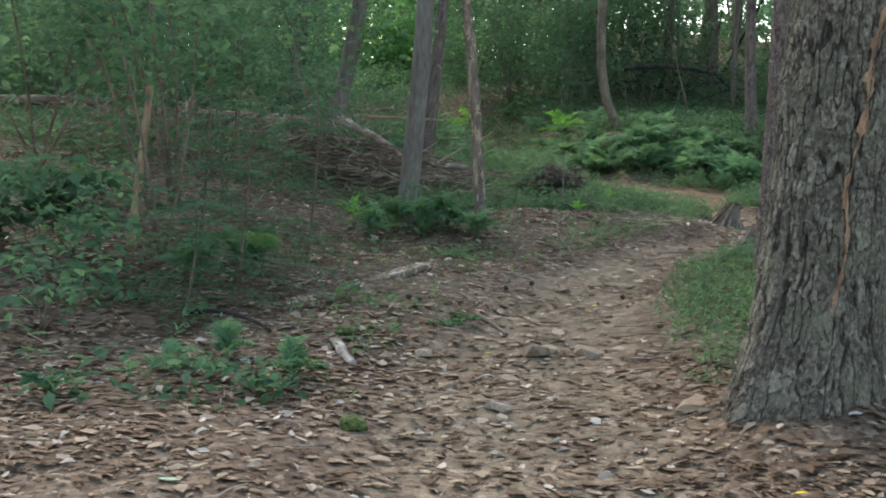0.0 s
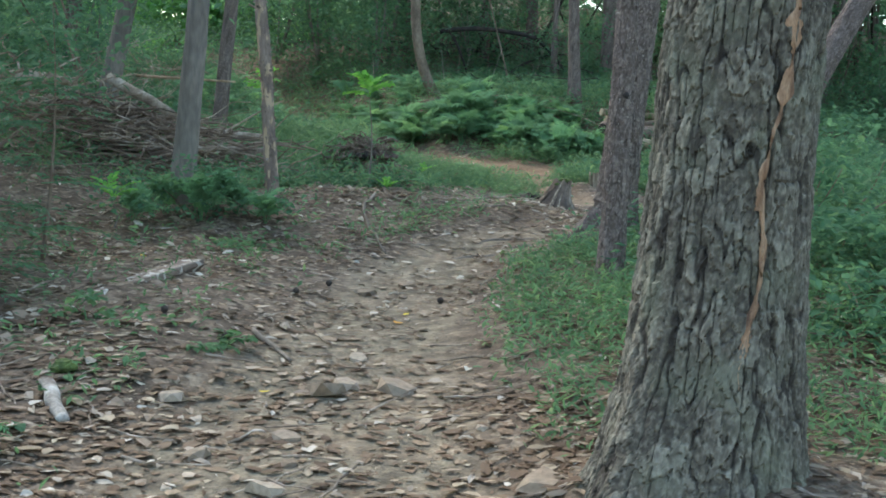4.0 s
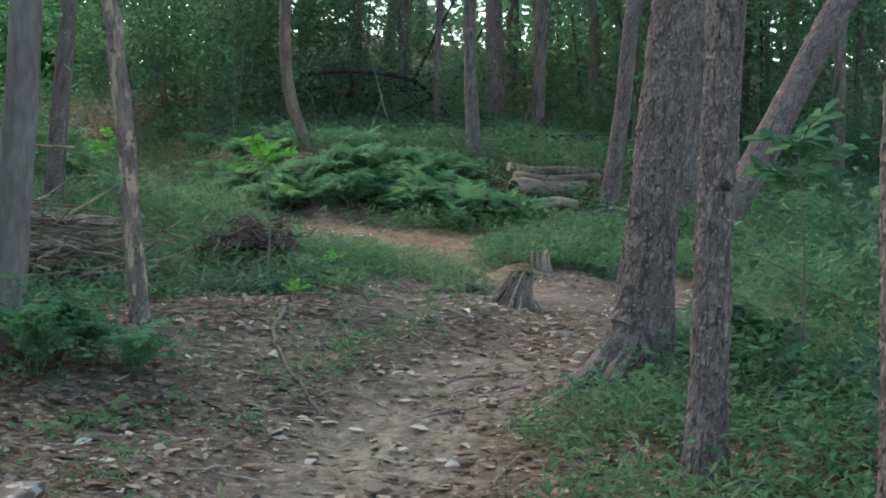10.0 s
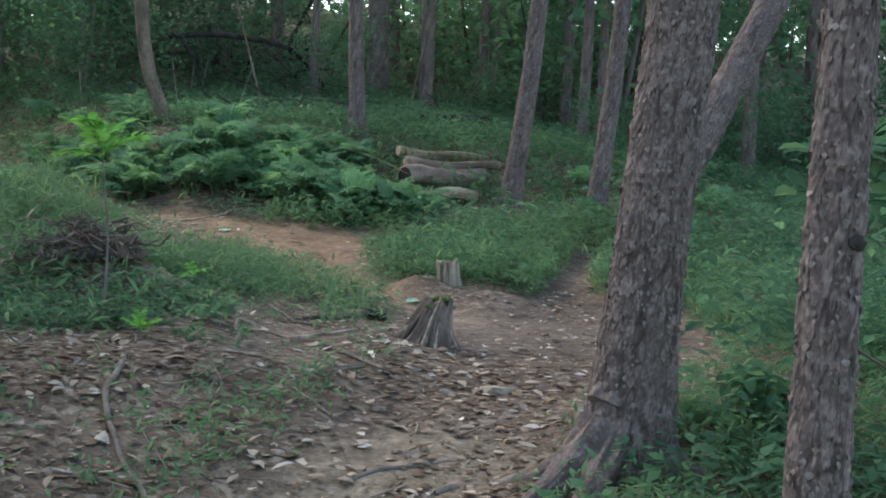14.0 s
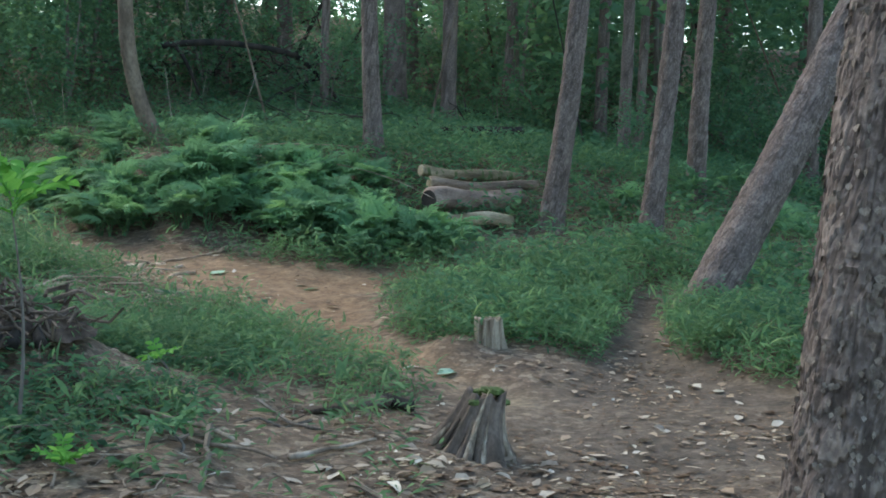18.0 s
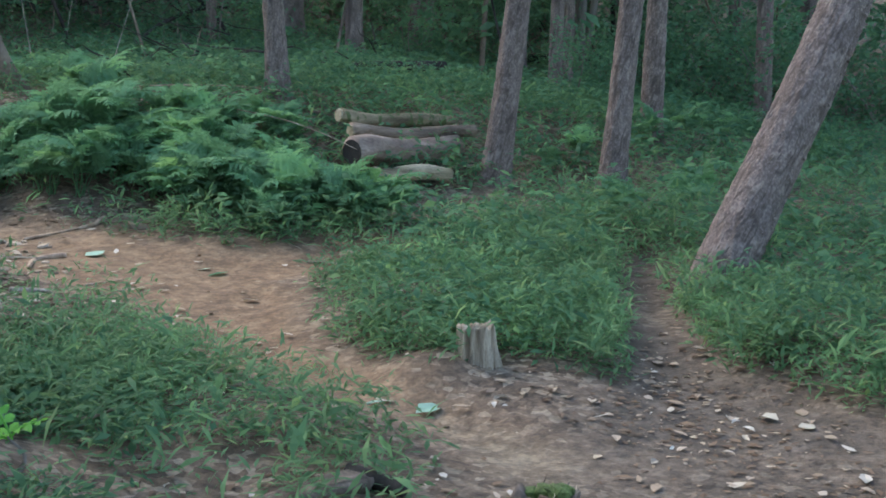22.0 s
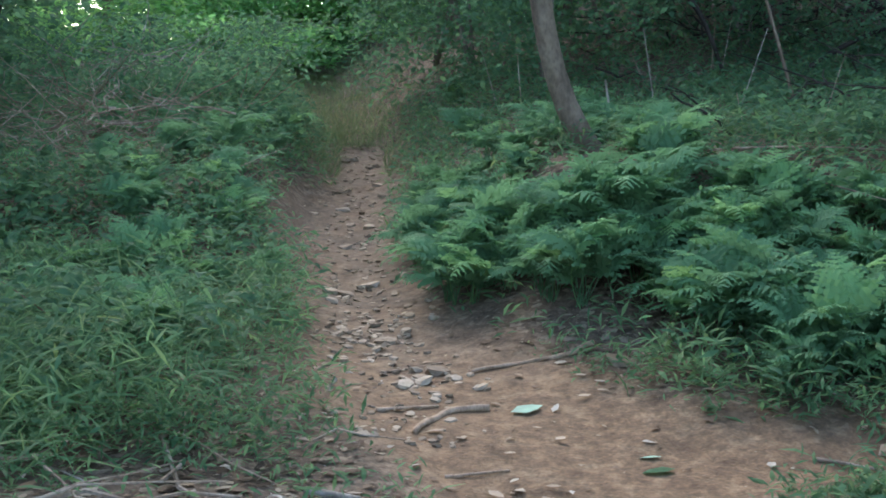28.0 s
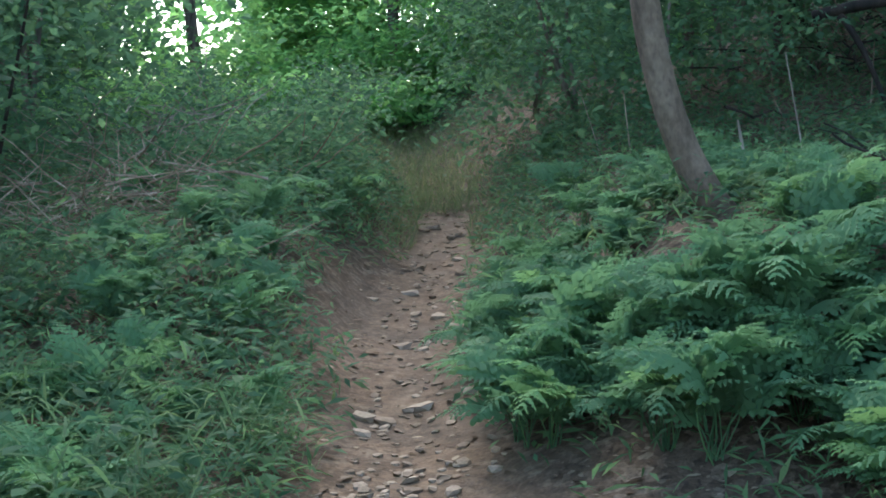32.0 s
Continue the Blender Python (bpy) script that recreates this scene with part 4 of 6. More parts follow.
bush(-1.15, 5.95, 0.22, 0.22, 150, 0.07, 411, "low green plant on the leaf litter", blobs=8)
bush(-0.75, 5.65, 0.2, 0.16, 130, 0.07, 412, "low green plant on the leaf litter", blobs=8)
bush(-1.9, 5.6, 0.2, 0.3, 120, 0.08, 413, "low green plant on the leaf litter", blobs=8)
bush(-0.25, 10.8, 0.33, 0.42, 900, 0.05, 414, "dark green bush at the foot of the grey trunk")
bush(0.2, 10.75, 0.2, 0.25, 250, 0.05, 415, "dark green bush at the foot of the grey trunk")
for k, (x, y, w, h) in enumerate([(3.3, 10.35, 0.12, 0.32), (3.75, 9.9, 0.3, 0.8), (4.5, 10.6, 0.45, 1.0), (3.5, 8.6, 0.3, 0.35), (3.0, 7.2, 0.4, 0.35), (6.2, 12.9, 0.4, 0.6), (6.6, 14.6, 0.5, 0.6), (7.6, 16.6, 0.5, 0.6)]):
    bush(x, y, w, h, 520, 0.075, 420 + k, "leafy green undergrowth beside the tall trunks")
for k, (x, y, w, h) in enumerate([(-1.0, 25.0, 0.5, 0.8), (-2.0, 27.5, 0.7, 1.1), (1.5, 27.6, 0.6, 1.1), (-3.0, 25.5, 0.8, 1.1), (0.4, 31.5, 0.7, 1.2), (-3.3, 30.5, 0.7, 0.9), (-4.5, 29, 1, 0.8), (-6.5, 36, 1.2, 0.6)]):
    bush(x, y, w, h, 1500, 0.08, 440 + k, "leafy green thicket along the climbing trail")


def far_woods(n, lo, hi, near, deep, seed, share, mat=None):
    r = np.random.default_rng(seed)
    a, d = r.uniform(lo, hi, n), r.uniform(near, deep, n)
    z = 13 * r.uniform(0, 1, n) ** 1.2
    keep = r.uniform(0, 1, n) < share(a, z)
    a, d, z = a[keep], d[keep], z[keep]
    n = len(a)
    x, y = 2 + d * np.sin(a), 10 + d * np.cos(a)
    v, f = soup(DIAMOND, DIAMOND_F, np.stack([x, y, land(x, y) + z], -1), turns_of(r.uniform(0, 6.28, n), r.uniform(-0.9, 0.6, n), r.uniform(-0.9, 0.9, n)), r.uniform(0.35, 0.8, (n, 1)) * np.ones((1, 3)))
    tagged(new("distant_foliage", mesh_of("distant_foliage", v, f, mat or LEAF)), "foliage beyond the hilltop with backlight painted into its bright green" if mat else "dim green foliage of the far woods and an unseen light-blocking ring", "foliage", kind="stuff")


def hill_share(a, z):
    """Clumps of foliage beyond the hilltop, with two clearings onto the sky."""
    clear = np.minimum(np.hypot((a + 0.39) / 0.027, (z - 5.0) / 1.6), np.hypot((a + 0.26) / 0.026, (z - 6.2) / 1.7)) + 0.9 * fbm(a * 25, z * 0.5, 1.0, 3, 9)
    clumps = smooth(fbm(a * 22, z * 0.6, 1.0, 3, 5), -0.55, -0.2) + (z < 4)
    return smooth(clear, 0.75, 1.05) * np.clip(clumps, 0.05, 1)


far_woods(17500, -1.3, -0.55, 46, 75, 17, lambda a, z: np.ones_like(a))
far_woods(13000, -0.55, -0.12, 46, 75, 19, hill_share, SUN_PAINTED)
far_woods(32000, -0.12, 1.3, 46, 75, 20, lambda a, z: np.where((a > 0.02) & (a < 0.75), 0.7, 1.0))
# Unseen foliage added behind the camera to hold back sky light from there.
far_woods(9000, 1.3, 4.98, 24, 50, 18, lambda a, z: np.ones_like(a))

# ---- ferns ----
def pinna_shape(teeth=4):
    """One toothed side leaflet, 1 long."""
    v = [(0, 0, 0)]
    for side in (-1, 1):
        for k in range(teeth):
            q = (k + 0.25) / teeth
            w = 0.5 * (1 - q) ** 0.7
            v += [(side * w * 0.55, q, 0.03), (side * w, q + 0.55 / teeth, -0.02)]
    v.append((0, 1, -0.08))
    v = np.array(v, float)
    left, right, tip = list(range(1, 1 + 2 * teeth)), list(range(1 + 2 * teeth, 1 + 4 * teeth)), len(v) - 1
    faces = []
    for k in range(2 * teeth - 1):
        faces.append((left[k], right[k], right[k + 1], left[k + 1]))
    return v, [(0, right[0], left[0])] + faces + [(left[-1], right[-1], tip)]


PINNA, PINNA_F = pinna_shape()


def frond_mesh(seed, length=0.62, pairs=13):
    r = np.random.default_rng(seed)
    t = np.linspace(0.36, 0.98, pairs)
    rise = lambda q: np.stack([0.05 * length * np.sin(q * 3 + seed), length * (0.38 * q + 0.52 * q ** 1.6), length * (1.12 * q - 0.9 * q ** 2.6)], -1)
    q8 = np.linspace(0, 1, 9)
    parts = [tube(rise(q8), 0.0035 * (1.1 - q8), 4, caps=False)]
    u = (t - 0.36) / 0.62
    L = length * 0.34 * (1 - u) ** 0.85 * smooth(u, -0.25, 0.12) + 0.012
    for side in (-1, 1):
        n = pairs
        ll = L * r.uniform(0.85, 1.12, n)
        slope = np.gradient(rise(t)[:, 2]) / np.gradient(rise(t)[:, 1])
        yaw = side * (1.12 - 0.35 * u) + r.normal(0, 0.06, n)
        parts.append(soup(PINNA, PINNA_F, rise(t), turns_of(yaw, slope * np.cos(yaw) - 0.16 + r.normal(0, 0.1, n), -side * 0.12 + slope * 0.5 * side * -1 + r.normal(0, 0.12, n)),
                          np.stack([np.maximum(0.022, ll * 0.36), ll, ll], -1)))
    return mesh_of("frond", *joined(parts), FERN)


FRONDS = [frond_mesh(200 + k, 0.38 + 0.05 * k) for k in range(5)]


def fern(x, y, scale, k, label="green fern with arching feathery fronds"):
    r = random.Random(k)
    root = tagged(new("fern"), label, "fern", "ferns on the bank")
    root.matrix_world = pose(x, y, float(land(x, y)) - 0.02, 0, 0, r.uniform(0, 360)) @ Matrix.Diagonal((scale, scale, scale, 1))
    n = r.randrange(7, 12)
    for j in range(n):
        child("frond", FRONDS[r.randrange(5)], root, m=pose(0, 0, 0, r.uniform(4, 56), r.uniform(-18, 18), 360 * j / n + r.uniform(-25, 25)) @ Matrix.Diagonal((*[r.uniform(0.75, 1.2)] * 3, 1)))


placed = 0
while placed < 140:
    x, y = rng.uniform(1.4, 6.6), rng.uniform(17.6, 22.5)
    d = float(clay_rim(np.array(x), np.array(y)))
    lower = np.interp(x, [1.5, 2.4, 3.2, 4.2, 5.2, 7], [20.6, 19.2, 18.7, 17.95, 17.75, 20.4])
    if d < (0.16 if y > 19.3 else 0.38 if x < 3.8 else 0.28) or y < lower or np.interp(y, [18, 24], [2.2, 1.2]) > x or (x > 4.7 and 18.4 < y < 19.6) or (2.5 < x < 3.3 and 20.6 < y < 21.4) or (x > 3.6 and y > 20.0) or x > 4.85:
        continue
    fern(x, y, rng.uniform(0.75, 1.15) * (1 - 0.15 * min(1, max(0, x - 3.9))) if y < 20.3 else rng.uniform(0.55, 0.85), placed)
    placed += 1
for k in range(26):
    fern(3.95 + 0.8 * (k * 0.618 % 1), 17.85 + 0.8 * (k * 0.382 % 1), 0.6 + 0.05 * (k % 6), 800 + k)
for k, (x, y, s) in enumerate([(-0.15, 10.7, 0.72), (0.1, 10.85, 0.66), (-0.4, 10.9, 0.75), (0.3, 10.65, 0.55), (-0.6, 10.6, 0.7), (-0.05, 10.95, 0.8), (-1.3, 8.6, 0.8), (-1.6, 8.3, 0.9), (-1.45, 8.9, 0.7), (-1.1, 6.4, 0.45), (-0.7, 6.0, 0.5), (-1.35, 6.2, 0.4), (0.55, 20.6, 0.8), (0.1, 21.4, 0.9), (-0.15, 22.5, 0.9), (0.85, 19.3, 0.7), (0.4, 19.9, 0.8), (-0.2, 20.6, 0.9), (0.1, 18.6, 0.7), (-0.6, 19.3, 0.8), (-0.1, 23.8, 0.8), (-0.3, 24.6, 0.9), (-0.9, 22.0, 0.8), (1.75, 23.6, 0.8), (1.3, 25.4, 0.8), (7.4, 18.0, 0.7), (7.9, 18.6, 0.8), (8.6, 18.3, 0.7), (6.6, 17.9, 0.6)]):
    fern(x, y, s, 500 + k)
for k in range(20):
    fern(6.5 + 0.28 * k * (1 if k % 2 else 0.75) + 0.1 * (k % 3), 17.6 + 0.23 * (k * 7 % 13), 0.55 + 0.05 * (k % 6), 760 + k)
for k in range(34):
    y = rng.uniform(18.0, 24.5)
    x = float(np.interp(y, [17, 18.8, 20.5, 22.2, 24.5], [2.0, 1.45, 0.95, 0.25, -0.05])) - rng.uniform(0.05, 2.0)
    fern(x, y, rng.uniform(0.55, 0.9), 700 + k)

# ---- grass and low leaves ----
def green_share(x, y):
    """How thick the low green grows, 0 to 1."""
    d = trail_rim(x, y)
    g = np.where(x > 4.2, smooth(d, -0.06, 0.12), smooth(d, 0.0, 0.3))
    left = np.interp(y, [0, 6, 9, 10.5, 11.5, 12.5, 14], [0.3, 0.5, 0.7, 1.0, 1.4, 2.2, 3.0])
    litter = (1 - smooth(y, 11.3, 12.5)) * (1 - smooth(x - left, -0.3, 0.3))
    near = (1 - smooth(y, 4.9, 6.2))
    patch = 0.35 + 0.65 * smooth(fbm(x, y, 0.8, 3, 31), -0.25, 0.15)
    rough = smooth(y, 11.0, 11.8) * (1 - smooth(y - 0.6 * (x - 2.0), 14.0, 14.8)) * (1 - smooth(x, 2.6, 3.0))
    patch = patch * (1 - 0.85 * rough * (1 - smooth(fbm(x, y, 0.55, 3, 33), -0.05, 0.25)))
    g = g * (0.2 + 0.8 * smooth(np.hypot((x - 5.6) / 0.95, (y - 18.4) / 0.62), 0.75, 1.1))
    for sx, sy, q in ((2.85, 12.72, 0.4), (3.85, 14.4, 0.55), (1.27, 13.8, 0.26)):
        g = g * smooth(np.hypot(x - sx, y - sy), 0.45 * q, q)
    g = g * (1 - 0.93 * np.exp(-(((x - 1.5) / 1.1) ** 4 + ((y - 15.95 - 0.3 * (x - 1.5)) / 0.6) ** 4)))
    g = g * (1 - 0.9 * np.exp(-(((x - 2.3 + 0.22 * (y - 17.0)) / 0.22) ** 2 + ((y - 17.1) / 1.1) ** 4)))
    g = g * (1 - 0.85 * np.exp(-(((x + 0.9) / 0.95) ** 4 + ((y - 13.5) / 0.7) ** 4)))
    g = g * (1 - 0.35 * smooth(y, 10.5, 11.5) * (1 - smooth(y - 0.35 * (x - 1.3), 13.4, 14.2)) * (1 - smooth(x, 2.4, 2.8)))
    return g * patch * (1 - 0.93 * np.maximum(litter, near))


def scatter(n, x0, x1, y0, y1, share, seed):
    r = np.random.default_rng(seed)
    x, y = r.uniform(x0, x1, n), r.uniform(y0, y1, n)
    keep = r.uniform(0, 1, n) < share(x, y)
    return x[keep], y[keep], r


def grass():
    parts = []
    for n, box, size, wide, high, shape, faces in ((60000, (-1.5, 6.5, 5.5, 18.5), 0.75, 0.2, 0.13, BLADE, BLADE_F), (36000, (-6, 12, 12, 27), 1.4, 0.16, 0.2, DIAMOND, DIAMOND_F), (3600, (-0.5, 1.7, 15, 19.5), 2.3, 0.05, 0.32, BLADE, BLADE_F), (7000, (1.3, 3.2, 13.9, 17.0), 0.7, 0.16, 0.2, BLADE, BLADE_F), (4600, (3.3, 5.4, 14.2, 17.4), 0.65, 0.17, 0.12, BLADE, BLADE_F)):
        x, y, r = scatter(n, *box, green_share, 61 + n)
        m = len(x)
        k = 5
        bx, by = np.repeat(x, k) + r.normal(0, 0.025, m * k), np.repeat(y, k) + r.normal(0, 0.025, m * k)
        h = r.uniform(0.0, high, m * k)
        sizes = r.uniform(0.045, 0.10, m * k) * size
        bz = land(bx, by) + h
        parts.append(soup(shape, faces, np.stack([bx, by, bz], -1), turns_of(r.uniform(0, 6.28, m * k), np.where(r.uniform(0, 1, m * k) < 0.7, r.uniform(-0.45, 0.45, m * k), r.uniform(0.3, 1.1, m * k)), r.normal(0, 0.4, m * k)),
                          np.stack([sizes * wide * r.uniform(0.7, 1.5, m * k), sizes, sizes], -1)))
    tagged(new("grass", mesh_of("grass", *joined(parts), GRASS)), "low green weedy grass beside the trail", "grass", kind="stuff")


grass()


def dry_grass():
    r = np.random.default_rng(171)
    n = 15000
    y = r.uniform(24.5, 36, n)
    x = np.interp(y, [24.5, 26.2, 30, 35.5], [0.5, 0.0, -1.25, -3.2]) + r.normal(0, 0.55, n)
    keep = (y > 26.3) | (clay_rim(x, y) > 0.03)
    x, y = x[keep], y[keep]
    m = len(x)
    size = r.uniform(0.08, 0.2, m)
    v, f = soup(BLADE, BLADE_F, np.stack([x, y, land(x, y)], -1), turns_of(r.uniform(0, 6.28, m), r.uniform(0.1, 1.3, m), r.normal(0, 0.4, m)), np.stack([size * 0.07, size, size], -1))
    tagged(new("dry_grass", mesh_of("dry_grass", v, f, STRAW)), "pale olive dry grass edging the upper trail", "grass", kind="stuff")


dry_grass()


def litter_share(x, y):
    d = clay_rim(x, y)
    base = 0.5 - 0.25 * smooth(y, 11.6, 12.6) + 0.65 * (1 - smooth(y, 9, 12)) * smooth(trail_rim(x, y), -0.35, 0.35) + 0.1 * (1 - smooth(y, 4, 6))
    patch = 0.9 * np.exp(-(((x - 1.5) / 1.1) ** 4 + ((y - 15.95 - 0.3 * (x - 1.5)) / 0.65) ** 4)) + 0.8 * np.exp(-(((x - 2.3 + 0.22 * (y - 17.0)) / 0.3) ** 2 + ((y - 17.3) / 1.5) ** 4))
    base = base + patch + 0.5 * smooth(y, 10.5, 11.5) * (1 - smooth(y - 0.35 * (x - 1.3), 13.8, 14.6)) * (1 - smooth(x, 2.6, 3.0))
    fork = 0.35 * (1 - smooth(rim(x, y, FORK), -0.2, 0.2))
    return np.clip((base + fork) * np.maximum(0.12 + 0.88 * smooth(d, -0.05, 0.25), 0.6 * patch + 0.6 * smooth(y, 17.8, 19)) * (0.5 + fbm(x, y, 0.7, 2, 77)), 0, 1)


def litter():
    near = scatter(85000, -4.2, 3.6, 2.8, 12.6, litter_share, 91)
    far = scatter(95000, -4, 6, 12.6, 24.5, litter_share, 92)
    x, y, r = np.concatenate([near[0], far[0]]), np.concatenate([near[1], far[1]]), near[2]
    m = len(x)
    s = r.uniform(0.022, 0.12, m) * r.uniform(0.55, 1, m)
    s = s * np.where((y > 15) & (x < 2.6), 0.85, np.where(y > 12.3, 0.62, np.where(y > 8, 0.75, 1.0)))
    z = land(x, y) + 0.004 + r.uniform(0, 0.005, m)
    v, f = soup(OVAL, OVAL_F, np.stack([x, y, z], -1), turns_of(r.uniform(0, 6.28, m), r.normal(0, 0.07, m), r.normal(0, 0.1, m)), np.stack([s * r.uniform(0.3, 0.75, m), s, s * r.uniform(-0.2, 0.9, m)], -1))
    bx, by, r2 = scatter(150000, -4.2, 5.5, 2.8, 23.5, lambda p, q: np.clip(litter_share(p, q) + 0.05 * (1 - smooth(clay_rim(p, q), -0.1, 0.1)), 0, 1), 95)
    n = len(bx)
    sz = r2.uniform(0.01, 0.032, n)
    scraps = soup(DIAMOND, DIAMOND_F, np.stack([bx, by, land(bx, by) + 0.004], -1), turns_of(r2.uniform(0, 6.28, n), r2.normal(0, 0.1, n), r2.normal(0, 0.14, n)), np.stack([sz * r2.uniform(0.4, 1.3, n), sz, sz], -1))
    v, f = joined([(v, f), scraps])
    tagged(new("leaf_litter", mesh_of("leaf_litter", v, f, DRY)), "dry brown fallen leaves scattered over the ground", "leaf litter", kind="stuff")


litter()


def pale_litter():
    """Bleached, curled leaves lying on top of the brown litter."""
    parts = []
    for n, box, size in ((17000, (-4.2, 3.4, 3.0, 12.6), 0.075), (6000, (-0.2, 5.2, 12.2, 18.4), 0.06)):
        x, y, r = scatter(n, *box, lambda p, q: 0.15 * (litter_share(p, q) > 0.05) + 0.4 * litter_share(p, q), 93 + n)
        m = len(x)
        z = size * r.uniform(0.25, 1.2, m) ** 1.3
        parts.append(soup(OVAL, OVAL_F, np.stack([x, y, land(x, y) + 0.008], -1), turns_of(r.uniform(0, 6.28, m), r.normal(0.05, 0.16, m), r.normal(0, 0.3, m)), np.stack([z * r.uniform(0.3, 0.8, m), z, z * r.uniform(-0.5, 2.2, m)], -1)))
    tagged(new("bleached_leaves", mesh_of("bleached_leaves", *joined(parts), BLEACHED)), "pale curled dead leaves strewn over the brown litter", "leaf litter", kind="stuff")


pale_litter()


def twigs():
    r = np.random.default_rng(97)
    parts = []
    for k in range(620):
        x, y = r.uniform(-3.5, 2.6), r.uniform(3.2, 13.5)
        th, L = r.normal(0.2, 0.9), r.uniform(0.06, 0.32)
        t = np.linspace(-0.5, 0.5, 5)
        px, py = x + np.cos(th) * L * t + r.normal(0, 0.008, 5), y + np.sin(th) * L * t + r.normal(0, 0.008, 5)
        parts.append(tube(np.stack([px, py, land(px, py) + 0.012], -1), r.uniform(0.002, 0.006) * np.linspace(1, 0.5, 5), 5))
    tagged(new("fallen_twigs", mesh_of("fallen_twigs", *joined(parts), DEADWOOD)), "small dry twigs scattered over the litter", "twigs", kind="stuff")


twigs()


def weeds():
    """Knee-high leafy plants on the slopes."""
    parts = []
    r = np.random.default_rng(131)
    for count, (x0, x1, y0, y1), tall, leaf in ((2300, (-1.8, 1.6, 17, 27), 0.42, 0.075), (1800, (-7, 0.5, 22, 38), 0.55, 0.1), (3800, (4.2, 12, 16.3, 25.5), 0.38, 0.082), (1700, (4.2, 15, 22, 33), 0.3, 0.1), (650, (-6, 0.4, 12, 20), 0.35, 0.09), (5200, (2.5, 8, 7.5, 16), 0.32, 0.058), (1700, (2.9, 6.5, 7, 13), 0.45, 0.065), (1300, (1.0, 7, 20, 25.5), 0.42, 0.06), (350, (-4, -0.9, 5.5, 12), 0.3, 0.07), (900, (7, 14, -6, 17), 0.4, 0.1), (1000, (-14, -4, -6, 20), 0.4, 0.1), (300, (3, 8, -6, 7.5), 0.35, 0.09), (200, (-4.5, -2, -6, 3), 0.35, 0.09), (160, (-1.5, 1.2, 9, 12.5), 0.15, 0.05), (2600, (-0.2, 2.9, 12.1, 14.8), 0.13, 0.045), (500, (1.0, 2.4, 14, 17), 0.2, 0.05)):
        x, y = r.uniform(x0, x1, count), r.uniform(y0, y1, count)
        x, y = x + r.normal(0, 0.35, count), y + r.normal(0, 0.35, count)
        ok = (np.hypot((x + 1.6) / 1.2, (y - 23.2) / 1.0) > 0.85) & (trail_rim(x, y) > np.where((y > 10.3) & (y < 18), np.where(x > 3.2, 0.22, 0.5), np.where(y > 23, 0.3, np.where(y < 21, 0.04, 0.2)))) & ((fbm(x, y, 1.5, 2, 51) > -0.22) | (y > 19)) & ((y > 19.5) | (x > 2.2) | (x < 1.6) | (tall < 0.3)) & ((green_share(x, y) > 0.22) | (y < 5.2) & (abs(x) > 2.5))
        x, y = x[ok], y[ok]
        k = 11
        m = len(x) * k
        tallness = np.repeat(tall * r.uniform(0.4, 1, len(x)), k)
        h = tallness * r.uniform(0.1, 1, m)
        yaw = r.uniform(0, 6.28, m)
        off = 0.05 + 0.1 * r.uniform(0, 1, m) * tall / 0.4
        bx, by = np.repeat(x, k) - np.sin(yaw) * off, np.repeat(y, k) + np.cos(yaw) * off
        size = leaf * r.uniform(0.6, 1.3, m)
        parts.append(soup(DIAMOND, DIAMOND_F, np.stack([bx, by, land(bx, by) + h], -1), turns_of(yaw, r.uniform(-0.6, 0.5, m), r.normal(0, 0.4, m)), np.stack([size * r.choice((0.3, 0.36, 0.62), m), size * 1.15, size], -1)))
    tagged(new("weeds", mesh_of("weeds", *joined(parts), WEED)), "low leafy green weeds covering the forest slopes", "weeds", kind="stuff")


weeds()


def stick(name, a, b, r, mat, label, category, sag=0.0, seed=0, sides=10, taper=0.5, rough=0.2, lift=None):
    """A log, branch or root from a to b; ends given as (x, y) lie on the ground, (x, y, z) stand free."""
    t = np.linspace(0, 1, 14)
    a, b = [np.array(p if len(p) == 3 else (*p, float(land(*p)) + r * 0.6)) for p in (a, b)]
    d = b - a
    side = np.array([-d[1], d[0], 0]) / max(np.linalg.norm(d), 1e-6)
    path = a + t[:, None] * d + side * (0.06 * np.linalg.norm(d) * fbm(t * 4 + seed, t * 0 + seed, 1.5, 2, seed))[:, None]
    path[:, 2] += sag * 4 * t * (1 - t)
    if lift is not None:
        path[:, 2] = land(path[:, 0], path[:, 1]) + lift * r
    return tagged(new(name, mesh_of(name, *tube(path, r * (1 - taper * t), sides, rough, seed), mat, True)), label, category)


